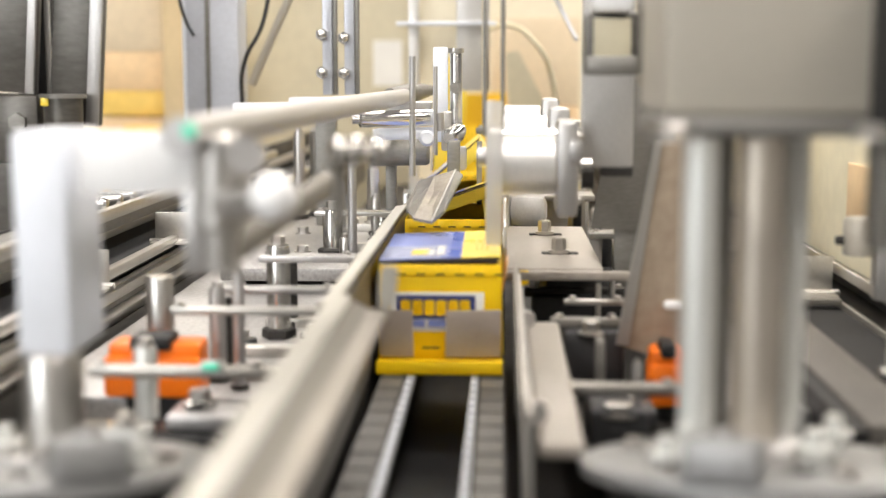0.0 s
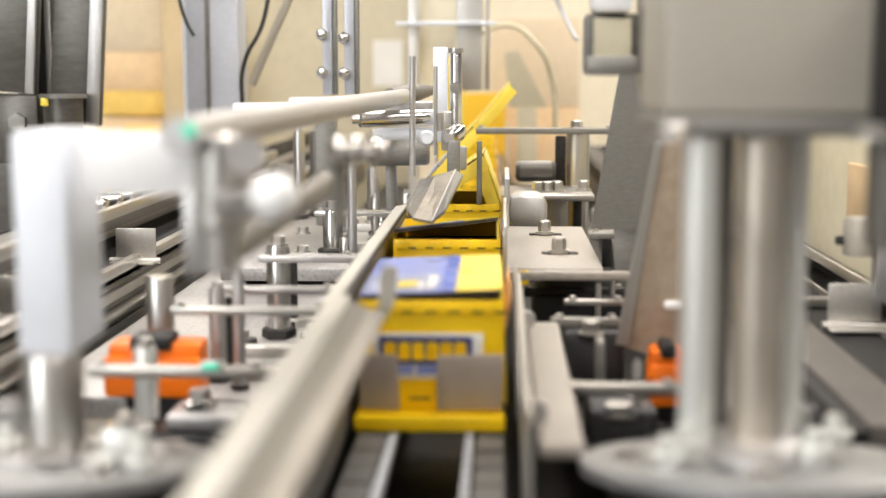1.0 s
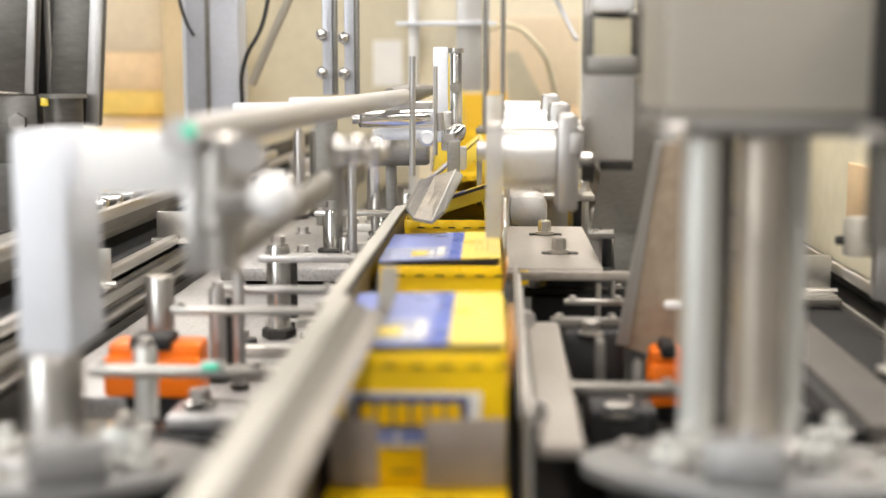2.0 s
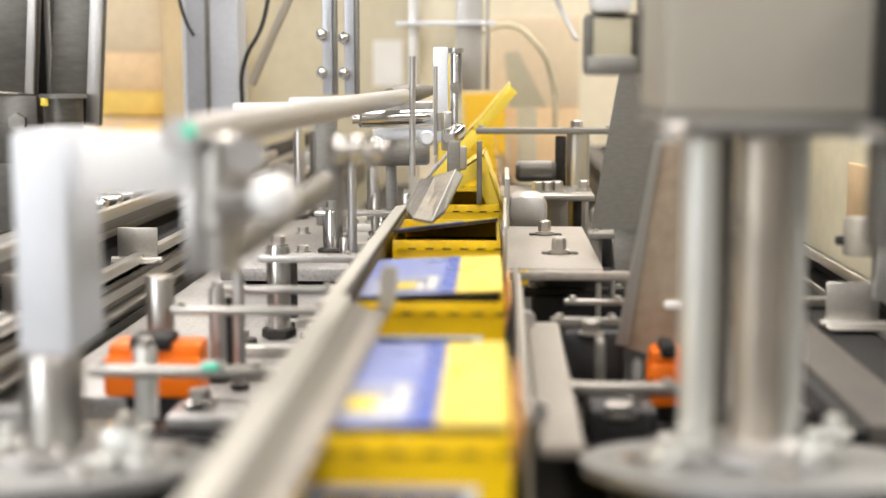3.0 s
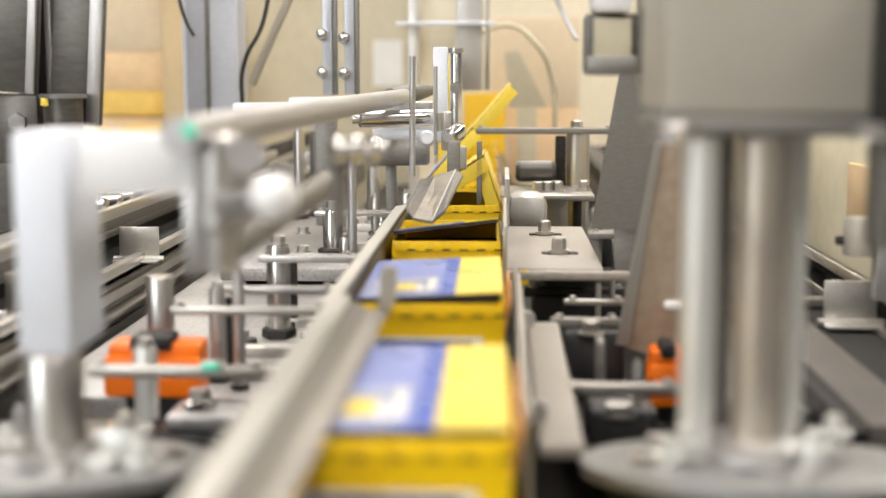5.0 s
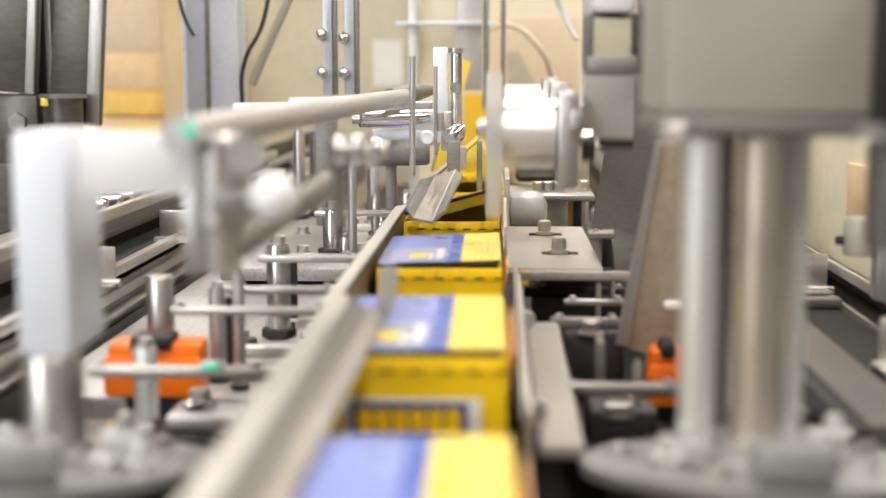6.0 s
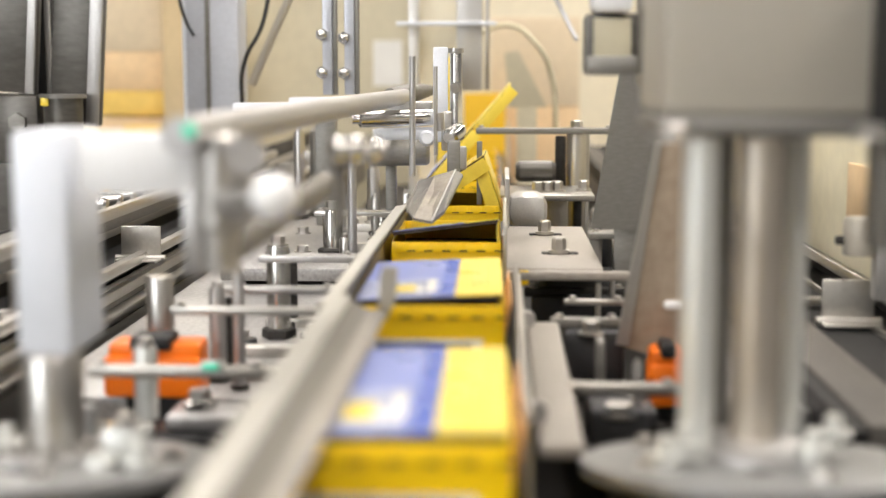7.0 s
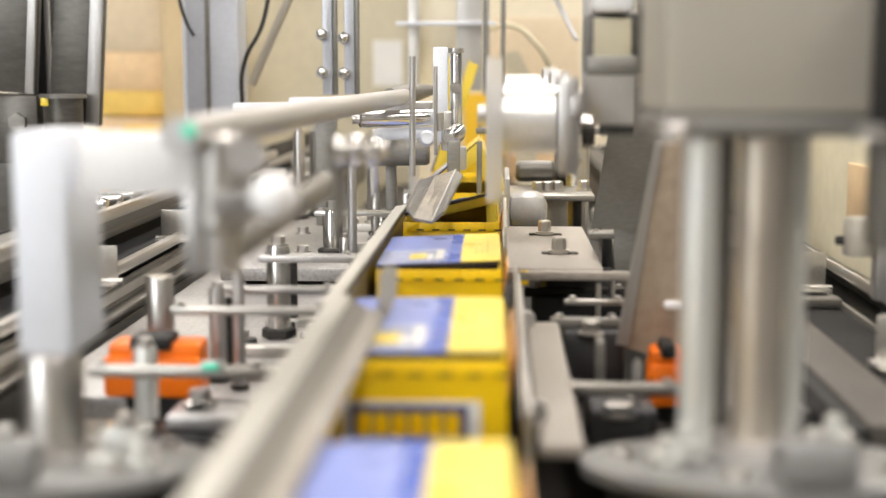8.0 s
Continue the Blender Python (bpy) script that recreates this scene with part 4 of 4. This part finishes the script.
part("tag", bx(B(), (-0.018, -0.028, 0.045), (0.012, 0.004, 0.012), 0.002), LEMON, gp, "yellow tag")
gp = thing("spindle_block", (-0.7157, 2, 0.1844), "dull metal spindle block below the panels", "spindle")
part("body", bx(B(), (0, 0, 0.0), (0.07, 0.04, 0.1), 0.006), BLADE, gp)
part("nut", cy(B(), (0.006, -0.02, 0.01), (0.006, -0.03, 0.01), 0.014, seg=6), DULL, gp)

post = thing("profile_post", (-0.5034, 2.4, -0.9), "blue-grey slotted aluminium profile post", "post")
part("profile", bx(B(), (0, 0, 0.75), (0.09548, 0.08, 1.5), 0.004), PROFILE, post)
part("groove", bx(B(), (-0.006, -0.0405, 0.75), (0.008, 0.004, 1.5)), DULL, post, "slot of the profile")
part("edge", bx(B(), (-0.046, -0.043, 0.75), (0.006, 0.004, 1.5)), PALE, post)


def cable(name, pts, r, mat, label):
    cu = bpy.data.curves.new(name, "CURVE")
    cu.dimensions, cu.bevel_depth, cu.bevel_resolution, cu.resolution_u = "3D", r, 3, 8
    sp = cu.splines.new("BEZIER")
    sp.bezier_points.add(len(pts) - 1)
    for b, p in zip(sp.bezier_points, pts):
        b.co, b.handle_left_type, b.handle_right_type = p, "AUTO", "AUTO"
    cu.materials.append(mat)
    return tagged(new(name, cu), label, "cable")


cable("cable", [(-0.3724, 2.2, 0.3998), (-0.388, 2.2, 0.3374), (-0.4126, 2.2, 0.2925), (-0.4406, 2.3, 0.2084)], 0.0035, CABLE, "black cable hanging beside a profile post")
cable("cable", [(-0.5474, 2.3, 0.4061), (-0.5352, 2.3, 0.3594), (-0.5342, 2.36, 0.3309)], 0.003, CABLE, "thin black cable beside a profile post")
cable("cable", [(-0.3851, 2.5, 0.4073), (-0.4226, 2.5, 0.3262), (-0.4604, 2.5, 0.2443)], 0.008, GREY, "thick grey cable behind a profile post")
cable("air_hose", [(-0.0538, 2.9, 0.3465), (0.0172, 2.9, 0.364), (0.0708, 2.9, 0.3229), (0.1027, 2.95, 0.264), (0.1181, 3, 0.1413)], 0.006, CREAM, "pale curved air hose behind the machine")
cable("cable", [(0.0958, 2.8, 0.4337), (0.1248, 2.8, 0.3775), (0.1429, 2.7, 0.3301)], 0.004, PROFILE, "grey cable behind the clamp")

for x, n in ((-0.2521, (0.3202, 0.2669)), (-0.2209, (0.3155, 0.2661))):
    st = thing("hanger_strap", (x, 1.95, 0.2357), "steel strap greyed for its shade, with bright domed nuts", "strap", "hanger straps")
    # grey strap and dull lip have the straps' shade in their colour
    part("strap", bx(B(), (0.003, 0, 0.1), (0.014, 0.008, 0.2), 0.001), PROFILE, st)
    part("side_lip", bx(B(), (0.013, 0.008, 0.1), (0.006, 0.014, 0.2), 0.001), DULL, st)
    for z in n:
        part("domed_nut", ball(cy(B(), (-0.004, -0.004, z - 0.2357), (-0.004, -0.012, z - 0.2357), 0.009, seg=6), (-0.004, -0.013, z - 0.2357), 0.007), CHROME, st)
bb = thing("beam", (-0.3197, 1.98, 0.2171), "pale stepped beam across the machine", "beam")
part("lower_step", bx(B(), (-0.012, 0, 0), (0.1149, 0.04, 0.012), 0.002), PALE, bb)
part("upper_step", bx(B(), (0.08, 0.01, 0.008), (0.1395, 0.04, 0.012), 0.002), PALE, bb)
part("leg", bx(B(), (0.06, 0.03, -0.09), (0.03, 0.03, 0.17), 0.002), DULL, bb)

fr = thing("machine_gantry", (-0.111, 2.7, 0.361), "white enamelled upper frame with clear panel", "gantry")
part("cross_member", bx(B(), (0, 0, 0), (0.1958, 0.03, 0.008), 0.002), PALE, fr)
part("upright", bx(B(), (-0.065, 0.02, -0.3), (0.02, 0.03, 1.26), 0.002), LIFT, fr)
part("upright", bx(B(), (0.045, 0.02, 0.09), (0.05, 0.03, 0.44), 0.002), LIFT, fr)
part("upright", bx(B(), (0.08, 0.02, 0.09), (0.008, 0.03, 0.44), 0.002), STEEL, fr)
part("back_sheet", bx(B(), (-0.01, 0.05, 0.1), (0.1, 0.006, 0.46)), WALL, fr)

# sheet added to stand in for a grey area behind the hose
dc = thing("duct", (0.05, 3.4, -0.9), "slanted grey sheet added behind the air hose", "duct")
part("sheet", plate(B(), [(0.0039, 3.4, 1.2115), (0.0373, 3.4, 1.2183), (0.1095, 3.4, 1.0799), (0.0173, 3.4, 1.0798)], (0, 0.02, 0)), TAUPE, dc, origin=(0.05, 3.4, 0))
part("stand", bx(B(), (0.06, 3.41, 0.54), (0.05, 0.02, 1.08), 0.003), TAUPE, dc, origin=(0.05, 3.4, 0))

# upright added for the browner strip at the edge of the stack
rk = thing("brown_upright", (-0.957, 4.02, -0.9), "brown upright added beside the boxes", "post")
part("post", bx(B(), (0, 0, 0.8), (0.085, 0.04, 1.6), 0.004), TIMBER, rk)
part("rail", bx(B(), (-0.105, 0.0, 0.99), (0.12, 0.03, 0.04), 0.003), STRAW, rk, "straw yellow cross rail")
# stacked shipping boxes in the hall
def shipping_box(x, y, z, w, d, h, mat, label):
    b = thing("shipping_box", (x, y, z), label, "box", "stacked shipping boxes")
    part("body", bx(B(), (0, 0, h / 2), (w, d, h - 0.002), 0.004), mat, b)
    part("flap_seam", bx(B(), (0, 0, h - 0.0005), (0.004, d - 0.02, 0.003)), UNDER, b)
    return b


PEACH = material("peach_carton", (0.78, 0.65, 0.46), 0.7, 0, 0.08, 8, 0.03)
STACK = ((-0.9, 0.5, KRAFT), (-0.4, 0.53, KRAFT), (0.134, 0.07625, STRAW), (0.2095, 0.116, KRAFT), (0.3237, 0.25, PEACH))
for z, h, mt_ in STACK:
    shipping_box(-1.057, 4.2, z, 0.3083, 0.3, h, mt_, "warm orange-yellow shipping box in a stack")
sx = 0.9381
for z, h, mt_ in ((-0.9, 0.5, KRAFT), (-0.4, 0.3, KRAFT), (-0.1277, 0.1492, KRAFT)):
    shipping_box(sx, 3.7, z, 0.12, 0.3, h, mt_, "orange kraft shipping box in a stack")
for z, h, mt_ in ((-0.9, 0.6, KRAFT), (-0.3, 0.45, KRAFT), (0.15, 0.3, PEACH)):
    shipping_box(0.1089, 4.8, z, 0.3, 0.3, h, mt_, "peach shipping box in a stack")
# block stands in for a darker wall area, its white panel for brightness there
cb = thing("taupe_block", (-0.5689, 4.6, -0.9), "large taupe block standing in for a darker wall area", "cabinet")
part("body", bx(B(), (0, 0, 0.9), (0.547, 0.3, 1.8), 0.01), TAUPE, cb)
part("door", bx(B(), (0, -0.155, 0.9), (0.5106, 0.01, 1.7), 0.004), TAUPE, cb)
part("bright_patch", bx(B(), (0.1969, -0.162, 0.2933 + 0.9), (0.09482, 0.003, 0.1459)), WHITE, cb, "white panel standing in for a bright patch")

AMBER = material("amber_painted_steel", (0.85, 0.5, 0.0), 0.5, 0.0, 0.08, 12, 0.02)
mg = thing("carton_magazine", (-0.05863, 4.5, -0.9), "yellow carton magazine at the machine's infeed", "magazine")
part("front", bx(B(), (0, 0, 0.45 + 0.1964 / 2), (0.138, 0.1, 0.9 + 0.1964), 0.004), AMBER, mg)
part("side_post", bx(B(), (0.075, 0.02, 0.5), (0.012, 0.05, 1.0), 0.002), STEEL, mg)

upright(0.1096, 1.34, 0.0, 0.07339, 0.002777, ALU, "slim bright rod below the slide plate", False)
upright(0.09287, 1.3, 0.0, 0.06713, 0.002694, SATIN, "slim bright rod below the slide plate", False)
crossbar(0.05817, 0.1162, 0.05578, 1.26, 0.005, 0.012, STEEL)
bk = thing("sensor_bracket", (0.094, 1.05, 0.0), "small dark bracket with screws beside the bars", "bracket")
part("foot", bx(B(), (0, 0, 0.006), (0.05, 0.06, 0.012), 0.002), material_dark, bk)
part("upright", bx(B(), (-0.016, 0.012, 0.035), (0.006, 0.03, 0.05), 0.001), DULL, bk)
bolt(bk, (0.008, -0.01, 0.012), 0.008, 0.007)
upright(0.125, 2.06, 0.0, 0.1762, 0.005976, ALU, "slim bright rod beside a steel post", False)

for x, y, h, r in ((-0.2, 1.72, 0.028, 0.007), (-0.165, 1.86, 0.04, 0.006), (-0.185, 1.98, 0.055, 0.007), (-0.15, 2.12, 0.05, 0.006), (-0.23, 1.9, 0.03, 0.009), (-0.25, 2.08, 0.07, 0.008), (-0.28, 2.22, 0.09, 0.008)):
    upright(x, y, 0.03, 0.03 + h, r, random.Random(int(h * 1000)).choice((STEEL, CHROME, ALU)), "short turned pin with nut on the raised plate")
for x, y, w in ((-0.19, 1.8, 0.08), (-0.2, 2.03, 0.07)):
    cl = thing("toggle_clamp", (x, y, 0.03), "small steel clamp strip on the raised plate", "clamp", "small clamps")
    part("strip", bx(B(), (0, 0, 0.006), (w, 0.016, 0.012), 0.002), SATIN, cl)
    part("spacer", bx(B(), (w * 0.3, 0.002, 0.019), (0.014, 0.014, 0.014), 0.002), DARK, cl)
    bolt(cl, (-w * 0.3, 0, 0.012), 0.006, 0.006)

# ---- movement ----
PRESS = 7.77        # a moment when the presser is fully down


def lid_angles(s):
    """Lid angle, tuck angle, fold of the end lip, rise of the lid's front; s: seconds before (minus) or after its pressing."""
    keys = ((-3 * T + 0.05, 86, 0, 0, 0), (-3 * T + 0.3, 68, 0, 0, 0), (-3 * T + 0.6, 51, 0, 0, 0), (-2 * T - 0.6, 48.5, 0, 0, 0),
            (-2 * T - 0.45, 45, 40, 0, 0), (-2 * T - 0.3, 42, 96, 0, 0), (-2 * T, 41, 103, 0, 0.5), (-T - 0.4, 31.5, 105, 0, 1.5), (-T, 20, 102, 30, 4),
            (-1.4, 3.5, 97, 84, 7.5), (-0.9, 7, 95, 86, 7), (-0.42, 7.5, 94, 86, 5), (-0.2, 7, 91, 86, 2), (0, 2, 90, 87, 0), (0.15, 2, 90, 87, 0),
            (0.5, 5.3, 90, 87, 0), (1.1, 2.6, 90, 87, 0), (T, 0.8, 90, 87, 0))
    for a, b in zip(keys, keys[1:]):
        if a[0] <= s <= b[0]:
            f = (s - a[0]) / (b[0] - a[0])
            f = f * f * (3 - 2 * f)
            return [p + f * (q - p) for p, q in zip(a[1:], b[1:])]
    return keys[0][1:] if s < keys[0][0] else keys[-1][1:]


def lane_y(u):
    """Distance of a carton's front along the lane, u seconds on its own clock."""
    return 0.62 - SPEED * (u - 7) - 0.012 * max(0.0, u - 6.6) ** 2


def motions():
    walk(cam, [(0, EYE), (8, EYE)], [(0, 0.2), (0.6, 0.25), (1.6, 0.12), (3, 0.12), (3.6, 0.03), (8, 0.04)])
    for ch in CHAINS:
        x = ch.location.x
        walk(ch, [(0, pose(x, 0, 0)), (8, pose(x, -8 * SPEED, 0))])
    steps = [i * 0.1 for i in range(81)]
    for j, c in enumerate(CARTONS):
        ways = [(t, lane_y(t - T * (j - 2))) for t in steps[::4]]
        walk(c, [(t, pose(CX - LEAN * (y - 0.95), y, 0.0, 0, 0, math.degrees(LEAN))) for t, y in ways])
        pressed = PRESS + T * (j - 4)
        lid = next(p for p in c.children if p.name.startswith("lid"))
        tuck = next(p for p in lid.children if p.name.startswith("tuck_flap"))
        lip = next(p for p in lid.children if p.name.startswith("end_lip"))
        rows = [(t, lid_angles(t - pressed)) for t in steps]
        walk(lid, [(t, pose(0.0005, 0, CH - 0.0005 + 0.0019 * min(a[3], 3.6), -a[3], -a[0], 0)) for t, a in rows])
        walk(tuck, [(t, pose(0.1088, 0.006, -0.0002, 0, a[1], 0)) for t, a in rows])
        flap = next(p for p in tuck.children if p.name.startswith("tuck_lip"))
        walk(flap, [(t, pose(0, 0.001, -0.001, a[2], 0, 0)) for t, a in rows])
        walk(lip, [(t, pose(0, 0.001, -0.001, a[2], 0, 0)) for t, a in rows])
    # presser: (seconds after its lowest moment, height above the lowest place)
    strokes = ((-0.95, 0.34), (-0.77, 0.24), (-0.67, 0.166), (-0.57, 0.135), (-0.47, 0.085), (-0.37, 0.0585), (-0.27, 0.035), (-0.17, 0.009), (-0.07, 0.002), (0.01, 0.0),
               (0.08, 0.006), (0.15, 0.019), (0.23, 0.045), (0.3, 0.06), (0.39, 0.095), (0.49, 0.132), (0.59, 0.2), (0.75, 0.34))
    rows = []
    for n in range(-5, 2):
        rows += [(PRESS + n * T + s, z) for s, z in strokes]
    inside = [(t, z) for t, z in rows if 0 < t < 8]
    times, heights = [t for t, _ in rows], [z for _, z in rows]
    keys = [(0, float(np.interp(0, times, heights)))] + inside + [(8, float(np.interp(8, times, heights)))]
    walk(PRESSER, [(t, Matrix.Translation(PRESS_AT + Vector((0, 0, z)))) for t, z in keys])
    # turntables, one turn a cycle
    for d, way, at in ((DISC_R, 1, 6.0), (DISC_L, -1, 6.07)):
        p = d.location.copy()
        walk(d, [(i * 0.25, pose(p.x, p.y, p.z, -TILT, 0, 0) @ pose(0, 0, 0, 0, 0, -90 + way * 360 * (i * 0.25 - at) / T)) for i in range(33)])
    # carrier tabs run away from the camera
    for row, x, z, y7 in ((TABS[0], -0.431, 0.046, 1.6), (TABS[1], 0.318, 0.04, 1.25)):
        for n, tab in enumerate(row):
            y = y7 - 7 * SPEED + (n - 3) * PITCH
            walk(tab, [(0, pose(x, y, z)), (8, pose(x, y + 8 * SPEED, z))])


motions()
